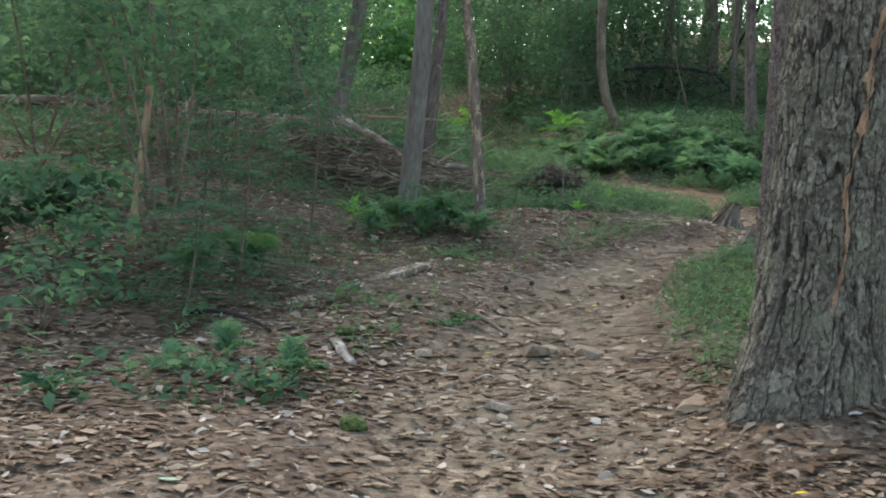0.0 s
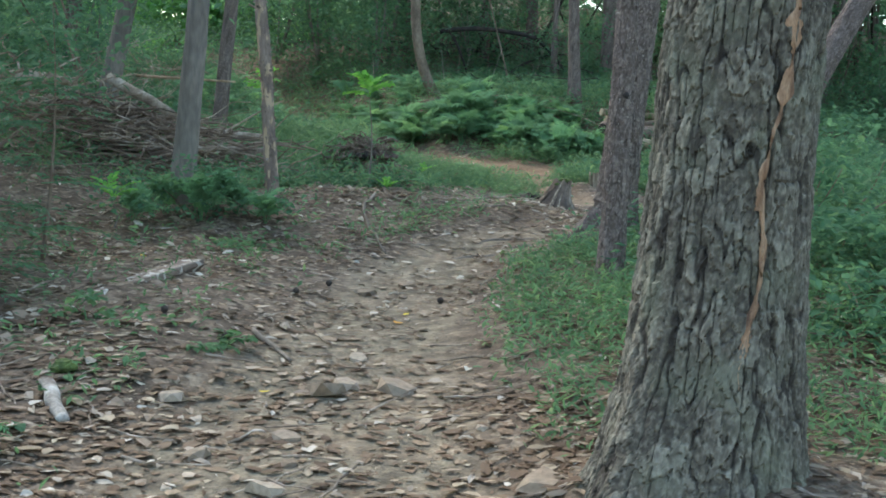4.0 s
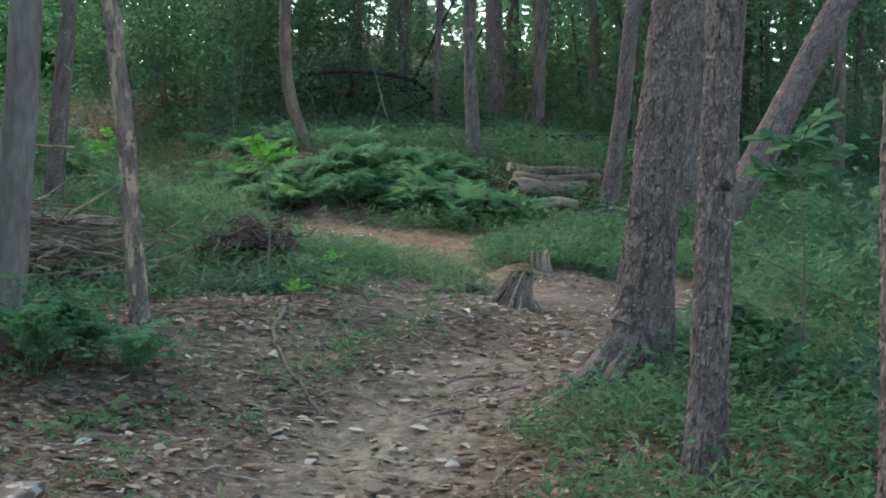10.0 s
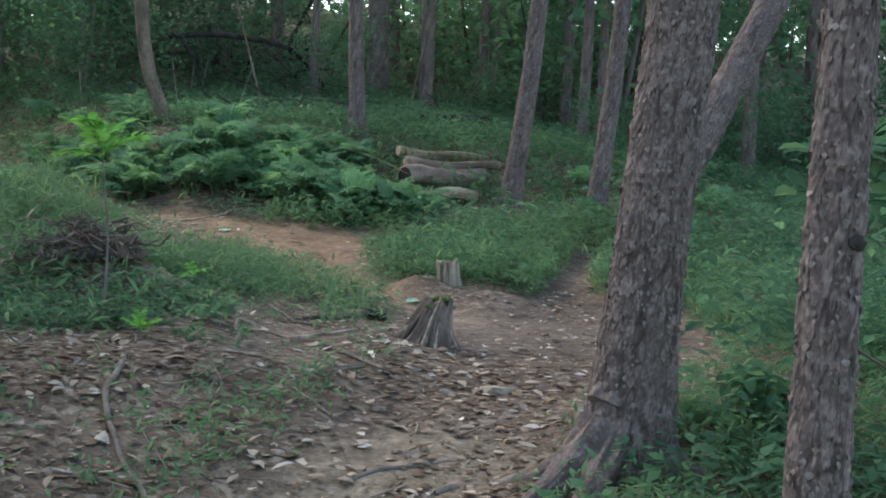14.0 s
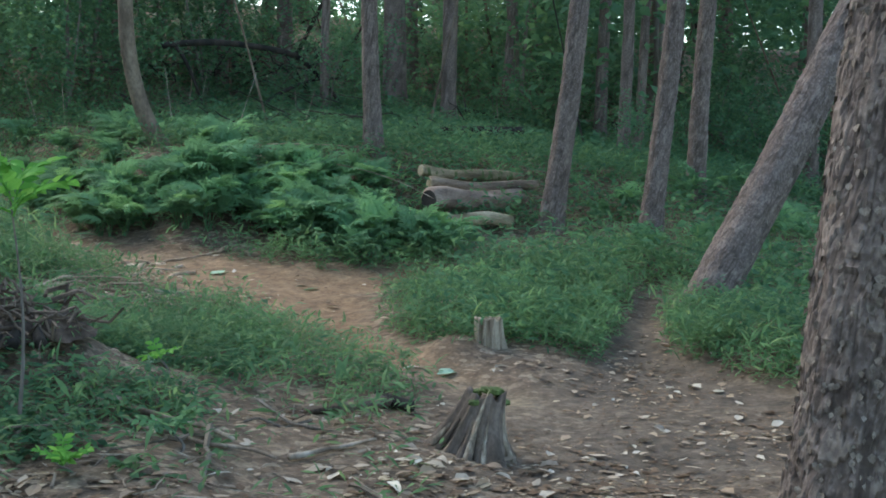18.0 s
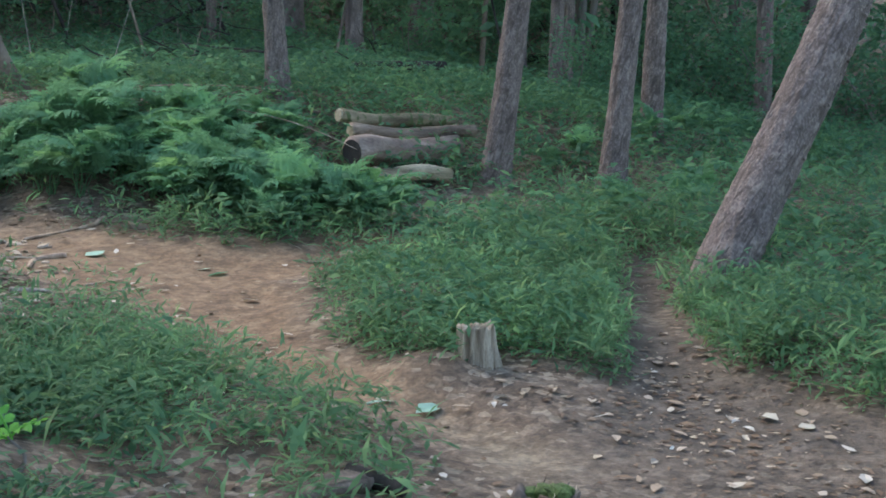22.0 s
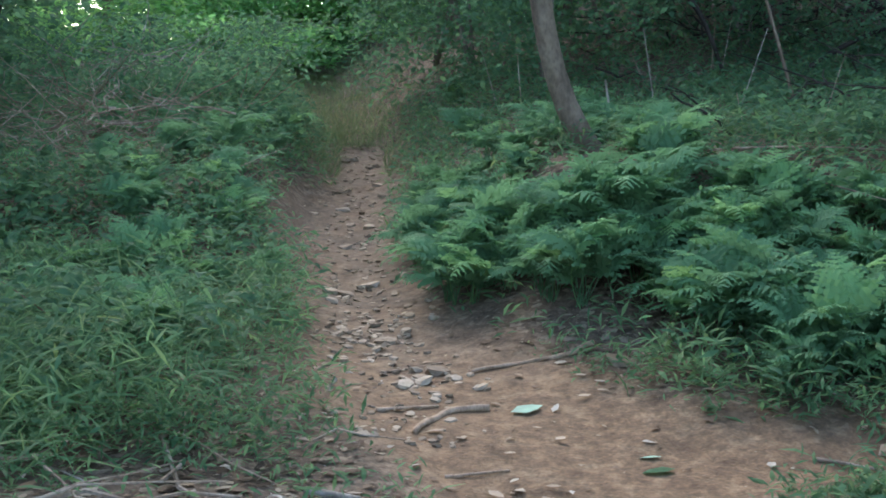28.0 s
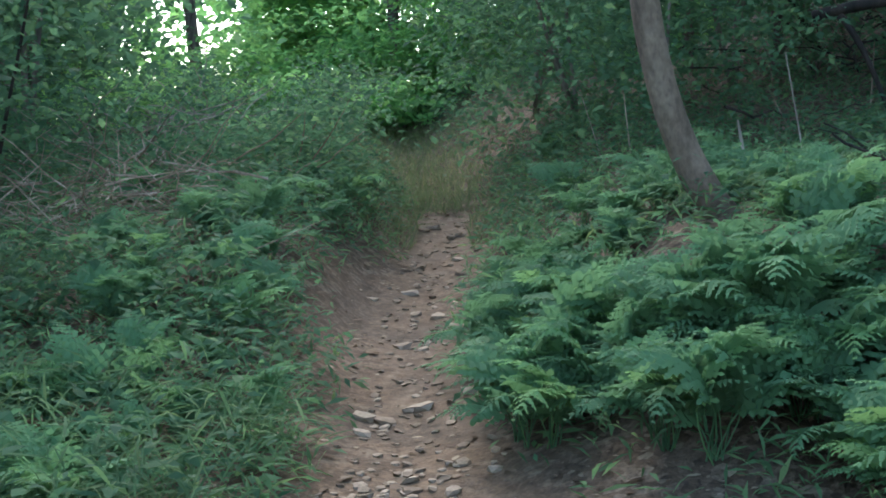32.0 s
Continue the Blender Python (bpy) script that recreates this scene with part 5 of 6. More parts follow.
# ---- logs, branches and roots ----
for k, (a, b, r, m) in enumerate([
        ((-1.15, 14.2, 1.95), (-0.55, 13.65, 1.62), 0.055, DEADWOOD), ((-1.6, 13.9, 1.72), (-0.9, 13.7, 1.68), 0.045, DEADWOOD), ((-1.7, 13.4, 1.38), (-0.9, 13.4, 1.36), 0.055, DEADWOOD),
        ((-2.4, 13.6, 1.4), (-1.7, 13.3, 1.42), 0.05, DEADWOOD), ((-3.6, 14.4, 1.98), (-2.3, 14.2, 1.93), 0.06, DEADWOOD), ((-3.5, 13.2, 1.5), (-2.9, 13.0, 1.56), 0.055, DEADWOOD),
        ((-0.9, 14.1, 1.5), (0.3, 14.3, 1.42), 0.05, DEADWOOD), ((-2.9, 14.9, 2.0), (-1.6, 15.2, 1.95), 0.07, DEADWOOD), ((-0.6, 13.2, 1.3), (0.3, 13.5, 1.3), 0.045, DEADWOOD), ((-5.4, 13.4, 1.75), (-3.4, 13.6, 1.66), 0.075, DEADWOOD), ((-4.9, 12.6, 1.5), (-3.0, 12.9, 1.42), 0.05, DEADWOOD), ((-5.2, 14.2, 2.1), (-3.9, 14.9, 2.12), 0.06, LOGBARK), ((-2.9, 12.2, 1.2), (-1.7, 12.35, 1.18), 0.04, DEADWOOD)]):
    stick("fallen_log", a, b, r, m, "weathered grey fallen log on the brushy slope", "log", 0, k, 12, 0.2, 0.3)
stick("fallen_branch", (-1.0, 15.2, 2.02), (0.0, 15.0, 1.98), 0.018, TAN_WOOD, "thin pale tan branch lying across brush", "branch")
stick("fallen_log", (-0.25, 13.75), (0.25, 13.6), 0.03, DEADWOOD, "pale weathered branch lying behind the dead trunk", "log", seed=3)
stick("fallen_log", (0.3, 13.6), (0.78, 13.72), 0.045, DEADWOOD, "pale weathered branch lying behind the dead trunk", "log", seed=4, taper=0.2)
stick("fallen_branch", (1.5, 13.3), (1.95, 12.75), 0.016, DEADWOOD, "grey bare branch lying in the grass", "branch", seed=6, lift=2.6)
stick("fallen_branch", (2.12, 12.64), (2.48, 12.71), 0.012, DEADWOOD, "thin pale stick on the ground", "branch", seed=7, lift=1.5)
stick("fallen_branch", (3.5, 24.9, 3.34), (5.3, 24.9, 3.28), 0.045, CHAR, "dark arching dead limb", "branch", 0.1, 8, taper=0.1)
stick("fallen_branch", (5.24, 24.9, 3.3), (6.0, 24.85), 0.042, CHAR, "dark arching dead limb", "branch", 0.1, 9)
stick("fallen_branch", (3.7, 24.88, 3.33), (4.05, 24.8), 0.03, CHAR, "dark dead limb propped on the slope", "branch", 0.1, 16)
stick("fallen_branch", (4.6, 24.6), (5.9, 24.9, 3.0), 0.03, CHAR, "dark dead limb propped on the slope", "branch", 0.15, 17)
stick("fallen_branch", (4.05, 20.2, 1.95), (5.05, 18.95, 1.62), 0.006, DEADWOOD, "long thin bare branch lying over the ferns", "branch", 0.08, 14)
stick("fallen_branch", (3.7, 20.5, 2.08), (5.3, 20.3, 2.0), 0.006, DEADWOOD, "long thin bare branch lying in the weeds", "branch", 0.05, 15)
stick("fallen_branch", (-1.5, 7.4), (-0.95, 6.95), 0.018, CHAR, "dark bent stick on the leaf litter", "branch", 0.06, 10)
stick("fallen_branch", (-0.75, 11.2, 1.05), (0.15, 11.3, 1.15), 0.008, DEADWOOD, "thin bare twig beside the grey trunk", "branch", 0.04, 12)
stick("fallen_branch", (-1.75, 10.2, 0.8), (-1.35, 10.3, 1.35), 0.01, DEADWOOD, "thin pale twig standing in the brush", "branch", 0.0, 13)
def bent(name, points, r, mat, label, category, lift=0.3, seed=0, taper=0.6):
    """A root or branch lying on the ground along a bent line."""
    p = np.array(points, float)
    q = np.linspace(0, len(p) - 1, 26)
    x, y = [np.interp(q, np.arange(len(p)), p[:, k]) for k in (0, 1)]
    x, y = [np.convolve(np.pad(v, 2, mode="edge"), np.ones(5) / 5, "valid") + 0.02 * fbm(q * 2, q * 0 + seed + k, 1.0, 2, seed) for k, v in enumerate((x, y))]
    t = np.linspace(0, 1, 26)
    path = np.stack([x, y, land(x, y) + lift * r + 0.3 * r * np.sin(t * 9 + seed)], -1)
    return tagged(new(name, mesh_of(name, *tube(path, r * (1 - taper * t), 9, 0.25, seed), mat, True)), label, category)


bent("fallen_branch", [(1.2, 11.9), (1.06, 11.5), (1.02, 11.1), (1.12, 10.3)], 0.014, SOIL_ROOT, "thin crooked branch lying beside the trail", "branch", 0.8, 3, 0.4)
for k, (points, r) in enumerate([([(2.3, 10.3), (2.1, 10.15), (1.8, 9.95)], 0.032), ([(2.45, 10.6), (2.2, 10.65), (1.95, 10.55)], 0.026), ([(2.4, 10.1), (2.3, 9.9), (2.1, 9.6)], 0.026), ([(2.3, 10.9), (1.9, 10.85), (1.6, 10.7)], 0.02), ([(1.9, 10.4), (1.6, 10.3), (1.35, 10.4)], 0.02)]):
    bent("tree_root", points, r, SOIL_ROOT, "exposed root half buried in the worn trail", "root", -0.35, 20 + k)
bent("tree_root", [(3.1, 18.6), (2.98, 18.42), (2.8, 18.42), (2.5, 18.25)], 0.017, TAN_ROOT, "pale tan root across the orange clay", "root", 0.4, 31, 0.5)
bent("tree_root", [(2.7, 17.72), (2.5, 17.68), (2.46, 17.5), (2.42, 17.32)], 0.017, TAN_ROOT, "pale tan root across the orange clay", "root", 0.5, 32, 0.3)
def split_log(a, b, thin, thick, seed, label, mat=None):
    """A torn wedge of log lying on the litter, split along its length, with a ragged thick end."""
    L = math.hypot(b[0] - a[0], b[1] - a[1])
    n, sides = 30, 22
    t = np.linspace(0, 1, n)
    A, T = np.meshgrid(np.linspace(0, 2 * np.pi, sides, endpoint=False), t)
    ragged = 0.12 * fbm(np.cos(A) * 2, np.sin(A) * 2, 0.6, 3, seed) * smooth(T, 0.75, 1.0)
    grain_ = 0.3 * fbm(np.cos(A) * 3 + 5, np.sin(A) * 3 + T * 1.2, 0.5, 3, seed + 2)
    R = (thin + (thick - thin) * T ** 0.8) * (1 + grain_)
    flat = np.minimum(np.sin(A), 0.35)
    v = np.stack([(T + ragged - 0.5) * L, np.cos(A) * R * 1.25, flat * R], -1).reshape(-1, 3)
    f = [(i * sides + k, i * sides + (k + 1) % sides, (i + 1) * sides + (k + 1) % sides, (i + 1) * sides + k) for i in range(n - 1) for k in range(sides)]
    f += [tuple(range(sides))[::-1], tuple(range((n - 1) * sides, n * sides))]
    ob = tagged(new("broken_log", mesh_of("broken_log", v, f, mat or SPLITLOG, True)), label, "log")
    za, zb = float(land(*a)) + thin * 0.7, float(land(*b)) + thick * 0.7
    ob.matrix_world = pose((a[0] + b[0]) / 2, (a[1] + b[1]) / 2, (za + zb) / 2, 0, 0, math.degrees(math.atan2(b[1] - a[1], b[0] - a[0]))) @ pose(0, 0, 0, 0, -math.degrees(math.atan2(zb - za, L)), 0)


split_log((-0.62, 8.2), (-0.12, 9.05), 0.018, 0.062, 33, "split wedge of brown log with bleached pale streaks")
stick("fallen_stick", (0.23, 7.8), (0.4, 7.38), 0.016, SOIL_ROOT, "brown stick half sunk in the trail litter", "stick", 0, 88)
stick("pale_stick", (-0.56, 6.72), (-0.44, 6.30), 0.03, PALE, "bleached white broken stick on leaf litter", "stick", 0, 35, 10, 0.4, 0.6)
split_log((2.42, 13.55), (2.8, 13.6), 0.022, 0.05, 36, "rotting split plank of brown wood in the grass", ROTTEN)
stick("broken_log", (2.78, 13.66), (2.9, 13.5), 0.035, CHAR, "rotting dark chunk of wood in the grass", "log", 0, 37, 12, 0.3, 0.6)
stick("upright_stake", (-0.15, 29.7), (-0.1, 29.7, 2.95), 0.02, PALE, "pale broken sapling stub beside the trail", "stub")
stick("upright_stake", (3.05, 22.5), (3.0, 22.5, 2.55), 0.015, PALE, "pale broken sapling stub on the slope", "stub")


def brush(cx, cy, rx, ry, high, count, seed, label, mat=None, rise=0.75, thick=1.0, reach=1.0):
    r = np.random.default_rng(seed)
    parts = []
    for k in range(count):
        a = np.array([cx + r.normal(0, rx), cy + r.normal(0, ry), 0])
        a[2] = float(land(a[0], a[1])) + r.uniform(0, high)
        th, L = r.uniform(0, 6.28), reach * r.uniform(0.25, 0.9)
        t = np.linspace(0, 1, 5)[:, None]
        b = a + np.array([math.cos(th) * L, math.sin(th) * L, r.uniform(-0.1, rise) * L])
        parts.append(tube(a + t * (b - a) + r.normal(0, 0.02, (5, 3)), thick * r.uniform(0.004, 0.014) * np.linspace(1, 0.4, 5), 5))
    tagged(new("brush_pile", mesh_of("brush_pile", *joined(parts), mat or DEADWOOD)), label, "brush", kind="stuff")


brush(-3.2, 13.2, 0.9, 0.7, 0.5, 160, 301, "tangled grey twigs and brush on the slope")
brush(-1.0, 13.8, 0.8, 0.5, 0.35, 110, 302, "tangled grey twigs and brush on the slope")
brush(-1.5, 23.3, 0.7, 0.5, 0.4, 110, 303, "tangled bare twigs in the slope weeds", DEADWOOD, 0.6, 0.7)
brush(-2.8, 26.0, 0.5, 0.5, 0.7, 80, 313, "pale dead twigs standing in the slope weeds", PALE, 0.9, 0.9)
brush(4.9, 22.6, 1.0, 0.6, 0.4, 36, 304, "dark tangled twigs below the dead limb", CHAR)
bent("fallen_branch", [(1.45, 13.45), (1.6, 13.0), (1.85, 12.75), (2.1, 12.62)], 0.012, DEADWOOD, "long thin bare branch lying in the sparse grass", "branch", 1.5, 44, 0.5)
brush(-0.75, 13.45, 0.5, 0.4, 0.42, 420, 307, "dark heap of thin grey sticks behind the dead trunk", LOGBARK, 0.12)
brush(-0.9, 13.2, 0.6, 0.4, 0.3, 70, 308, "loose pale sticks lying over the brush heap", DEADWOOD, 0.25)
brush(1.3, 12.6, 0.6, 0.6, 0.04, 22, 309, "dry stems lying in the sparse grass", SOIL_ROOT, 0.08)
brush(1.75, 15.6, 0.3, 0.8, 0.05, 46, 305, "dry twigs scattered in the grass", rise=0.1)


for k, (a, b, q) in enumerate([((0.75, 16.15), (1.45, 16.0), 0.016), ((1.97, 16.25), (2.27, 15.98), 0.02), ((1.2, 16.5), (1.6, 16.25), 0.009), ((1.55, 15.6), (1.75, 16.1), 0.007), ((1.0, 15.7), (1.35, 15.45), 0.01), ((2.2, 16.5), (2.4, 16.48), 0.018), ((0.6, 15.9), (1.2, 16.3), 0.012)]):
    stick("fallen_stick", a, b, q, (DEADWOOD, LOGBARK, PALE)[k % 3], "dry broken stick lying in leaf litter", "stick", 0, 80 + k)
brush(-1.6, 22.6, 0.7, 0.6, 0.45, 60, 306, "bare grey stems standing in the slope weeds", DEADWOOD, 1.1, 0.7)

for k, (a, b, q) in enumerate([((2.62, 16.9), (2.85, 17.0), 0.008), ((3.5, 17.95), (3.9, 17.8), 0.006), ((2.2, 17.6), (2.45, 17.75), 0.01), ((4.0, 17.26), (4.25, 17.18), 0.009), ((2.1, 18.3), (2.35, 18.45), 0.008)]):
    stick("fallen_stick", a, b, q, (TAN_ROOT, DEADWOOD)[k % 2], "thin dry stick lying on the clay trail", "stick", 0, 180 + k)

# ---- cut logs stacked behind the ferns ----
def cut_log(a, b, r, seed, end, mat, label):
    root = tagged(new("cut_log"), label, "log", "stack of cut logs")
    t = np.linspace(0, 1, 20)
    a, b = np.array(a), np.array(b)
    child("bark", mesh_of("bark", *tube(a + t[:, None] * (b - a) + np.stack([t * 0, t * 0, 0.02 * np.sin(t * 6 + seed)], -1), r * (1 + 0.05 * np.sin(t * 9 + seed)), 28, 0.16, seed, ridges=r * 0.08, plates=(14, 0.12, 0.4, 0.5)), mat, True), root)
    d = (a - b) / np.linalg.norm(a - b)
    child("cut_end", mesh_of("cut_end", *tube(np.array([a - d * 0.01, a + d * 0.012]), [r * 0.97, r * 0.93], 28, 0.05, seed), CHAR if end == "char" else LOG_PALE), root, "dark rotten cut end" if end == "char" else "pale sawn cut end")


cut_log((5.02, 19.0, 1.60), (6.15, 19.5, 1.585), 0.098, 1, "char", LOG_RED, "thick reddish-brown cut log with a blackened end")
cut_log((5.16, 19.36, 1.74), (6.35, 19.56, 1.70), 0.052, 2, "pale", LOGBARK, "slim brown cut log resting on the stack")
cut_log((5.16, 19.6, 1.86), (6.3, 19.8, 1.77), 0.055, 3, "pale", LOG_MOSS, "mossy cut log with a pale sawn end on the stack")
cut_log((5.14, 18.86, 1.44), (5.82, 18.98, 1.41), 0.06, 4, "pale", LOG_PALE, "pale barkless log under the stack")
stick("fallen_log", (6.3, 22.0, 2.25), (7.4, 22.2, 2.3), 0.09, CHAR, "dark rotting log in the undergrowth", "log", 0, 51)
stick("fallen_log", (8.0, 25.5), (9.0, 25.9), 0.1, CHAR, "dark rotting log in the undergrowth", "log", 0, 52)
stick("fallen_log", (10.6, 33.5), (11.5, 33.4), 0.1, TAN_WOOD, "broken pale limb lying on the far slope", "log", 0, 53)


slope_rng = np.random.default_rng(611)
for k in range(26):
    x, y = slope_rng.uniform(3.2, 13), slope_rng.uniform(24.0, 33)
    th, L = slope_rng.normal(0, 0.5), slope_rng.uniform(0.8, 2.4)
    q = slope_rng.uniform(0.03, 0.1)
    stick("fallen_log", (x, y), (x + L * math.cos(th), y + L * math.sin(th)), q, (CHAR, ROTTEN, LOGBARK, ROTTEN)[k % 4], "dark rotting log on the leafy slope", "log", 0, 630 + k, lift=0.5)
for k in range(34):
    x, y = slope_rng.uniform(3.4, 14), slope_rng.uniform(22.4, 32)
    z, lean = float(land(x, y)), slope_rng.normal(0, 0.3)
    tall = slope_rng.uniform(1.6, 4.2)
    stick("bare_sapling", (x, y), (x + lean * tall, y, z + tall), slope_rng.uniform(0.014, 0.04), (CHAR, BARK_TAN, ROTTEN)[k % 3], "thin bare sapling stem in the dim understory", "sapling", 0, 680 + k, 8, 0.5)
for k in range(7):
    brush(slope_rng.uniform(3.4, 12), slope_rng.uniform(24, 30), 0.9, 0.5, 0.5, 40, 640 + k, "dark tangle of dead twigs on the slope", (CHAR, ROTTEN)[k % 2], 0.9, 1.2)


for k in range(14):
    x, y = slope_rng.uniform(1.7, 6.0), slope_rng.uniform(21.6, 25.2)
    tall, lean = slope_rng.uniform(0.3, 0.8), slope_rng.normal(0, 0.35)
    stick("bare_sapling", (x, y), (x + lean * tall, y, float(land(x, y)) + tall), slope_rng.uniform(0.004, 0.009), (PALE, DEADWOOD, BARK_TAN)[k % 3], "thin dry stem standing in the slope weeds", "stem", 0, 760 + k, 6, 0.5)


# ---- stumps ----
def solid_stump(x, y, r, high, flare, lean, label, seed, moss, splinters, ragged, taper=0.3, mat=None, rough=0.75):
    """A weathered stump, grooved down its sides, with a ragged top."""
    rr = random.Random(seed)
    root = tagged(new("stump"), label, "stump")
    root.location = (x, y, float(land(x, y)) - 0.05)
    sides, rows = 72, 26
    a = np.linspace(0, 2 * np.pi, sides, endpoint=False)
    A, T = np.meshgrid(a, np.linspace(0, 1, rows))
    groove = fbm(np.cos(A) * 2.6 + 7, np.sin(A) * 2.6 + T * 0.25, 0.42, 3, seed)
    lobes = 1 + 0.5 * np.sin(A * 3 + seed) * np.sin(A * 2 + 1.3 * seed)
    top = high * (0.86 + ragged * fbm(np.cos(A) * 1.5, np.sin(A) * 1.5, 0.5, 3, seed + 4))
    S = T * top
    R = r * (1 + flare * np.exp(-S / 0.13) * lobes) * (1 - taper * T) * (1 + rough * groove * (0.4 + 0.6 * (1 - T * 0.6)))
    body = np.stack([np.cos(A) * R + lean[0] * S, np.sin(A) * R + lean[1] * S, S], -1)
    inner = []
    for q, drop in ((0.72, 0.01), (0.4, 0.035), (0.05, 0.045)):
        ring = body[-1].copy()
        mid = np.array([lean[0] * high * 0.85, lean[1] * high * 0.85, 0])
        ring[:, :2] = mid[:2] + (ring[:, :2] - mid[:2]) * q
        ring[:, 2] = ring[:, 2] * q + high * 0.84 * (1 - q) - drop
        inner.append(ring)
    v = np.concatenate([body, np.stack(inner)], 0)
    n = len(v)
    f = [(i * sides + j, i * sides + (j + 1) % sides, (i + 1) * sides + (j + 1) % sides, (i + 1) * sides + j) for i in range(n - 1) for j in range(sides)]
    core = child("core", mesh_of("core", v.reshape(-1, 3), f, mat or SPLIT, True), root)
    for k in range(splinters):
        c = rr.uniform(0, 6.28)
        h = high * rr.uniform(0.45, 0.95)
        t = np.linspace(0, 1, 9)
        S1 = t * h
        out = r * (1 + flare * 1.1 * np.exp(-S1 / 0.13)) * (1 - 0.28 * t) * rr.uniform(0.9, 1.06)
        path = np.stack([np.cos(c) * out + lean[0] * S1, np.sin(c) * out + lean[1] * S1, S1], -1)
        child("splinter", mesh_of("splinter", *tube(path, r * rr.uniform(0.1, 0.2) * (1.05 - t ** 2.5), 8, 0.7, seed + k), rr.choice((ROTTEN, CHAR) if mat is HUMUS_WOOD else (SPLIT, SPLIT_PALE, ROTTEN, SPLIT_PALE)), True), root)
    for k in range(moss):
        c, q = rr.uniform(0, 6.28), rr.uniform(0, 1.05) * r
        bm = bmesh.new()
        bmesh.ops.create_icosphere(bm, subdivisions=2, radius=r * 0.33)
        for w in bm.verts:
            w.co *= 1 + 0.4 * noise.noise(w.co * 45 + Vector((k, 0, 0)))
            w.co.z *= 0.55
        me = bpy.data.meshes.new("moss")
        bm.to_mesh(me)
        bm.free()
        me.materials.append(MOSS)
        high_at = high * (0.9 - 0.28 * max(0, q / r - 0.4))
        child("moss", me, core, "green moss tuft", pose(q * math.cos(c) + lean[0] * high_at, q * math.sin(c) + lean[1] * high_at, high_at))


solid_stump(2.84, 12.76, 0.082, 0.31, 1.5, (0.42, 0.05), "broken grey stump of splayed splinters with a mossy top", 1, 11, 18, 0.15, 0.22, ROTTEN, 0.5)
solid_stump(3.78, 14.68, 0.072, 0.24, 0.4, (-0.05, 0.0), "short pale weathered stump beside the trail fork", 5, 0, 4, 0.12, 0.06, SPLIT_PALE, 0.35)
solid_stump(1.27, 13.72, 0.14, 0.09, 0.9, (0.1, 0.0), "low hollow rotten brown stump overgrown with grass", 3, 0, 7, 0.4, 0.25, HUMUS_WOOD, 0.4)
brush(1.2, 13.7, 0.13, 0.1, 0.12, 90, 312, "tangle of dead roots round the rotten stump", ROTTEN, 0.1, 1.0, 0.4)


def moss_clump(x, y, r, seed):
    bm = bmesh.new()
    bmesh.ops.create_icosphere(bm, subdivisions=3, radius=r)
    for v in bm.verts:
        v.co *= 1 + 0.3 * noise.noise(v.co * 30 + Vector((seed, 0, 0))) + 0.15 * noise.noise(v.co * 90)
        v.co.z *= 0.7
    me = bpy.data.meshes.new("moss_clump")
    bm.to_mesh(me)
    bm.free()
    me.materials.append(MOSS)
    ob = tagged(new("moss_clump", me), "small bright green clump of moss on litter", "moss")
    ob.location = (x, y, float(land(x, y)) + r * 0.3)


for k, (x, y, w, h, n) in enumerate([(0.0, 10.0, 0.1, 0.08, 70), (0.25, 10.05, 0.1, 0.08, 70), (0.1, 7.5, 0.07, 0.08, 90), (-0.42, 6.85, 0.1, 0.1, 60), (-0.3, 7.6, 0.12, 0.12, 60), (-0.55, 7.9, 0.14, 0.14, 80), (1.55, 12.35, 0.07, 0.06, 50), (1.75, 12.9, 0.1, 0.1, 60), (0.35, 10.3, 0.12, 0.1, 60)]):
    bush(x, y, w, h, n, 0.05, 620 + k, "small tuft of green weeds in the litter", 0.1, 7, 2, GRASS)
moss_clump(-0.36, 5.25, 0.06, 1)
moss_clump(-0.52, 6.9, 0.05, 2)


# ---- stones ----
def stone_mesh(seed):
    bm = bmesh.new()
    bmesh.ops.create_icosphere(bm, subdivisions=1, radius=1)
    for v in bm.verts:
        n = v.co.normalized()
        q = 1 + 0.55 * noise.noise(n * 1.3 + Vector((seed * 3.1, 0, 0))) + 0.12 * noise.noise(n * 3.5 + Vector((0, seed * 2.3, 0)))
        v.co = n * q
        v.co.z = max(-0.55, min(0.55, v.co.z)) * 0.6
    me = bpy.data.meshes.new("stone")
    bm.to_mesh(me)
    bm.free()
    me.materials.append(STONE)
    return me


STONES = [stone_mesh(k) for k in range(6)]


def stone(x, y, r, k, label="pale angular stone on the dirt trail"):
    ob = tagged(new("stone", STONES[k % 6]), label, "stone", "stones on the trail")
    ob.matrix_world = pose(x, y, float(land(x, y)) + r * 0.15, rng.uniform(-15, 15), rng.uniform(-15, 15), rng.uniform(0, 360)) @ Matrix.Diagonal((r * rng.uniform(0.8, 1.4), r, r, 1))


stone(0.88, 9.05, 0.06, 0, "flat pale stone set in the dirt trail")
stone(0.83, 9.13, 0.045, 2, "pale flat stone set in the sandy trail")
for x, y, q in ((-0.09, 6.71, 0.07), (0.53, 6.89, 0.085), (0.83, 6.92, 0.08), (0.7, 7.4, 0.05), (1.15, 9.3, 0.06)):
    stone(x, y, q, int(q * 1000), "grey weathered stone half buried in the trail")
stone(3.23, 18.3, 0.06, 1, "pale stone on the orange clay")
stone(4.31, 17.33, 0.08, 4, "pale lichen-grey stone at the edge of the clay")
stone(2.83, 11.74, 0.07, 1, "pale grey stone set in the trail")
stone(1.28, 22.13, 0.06, 2, "whitish stone beside the climbing trail")
stone(0.03, 6.07, 0.06, 4, "flat brown stone in the trail")
stone(1.13, 5.55, 0.075, 0, "grey stone half buried beside the trunk")
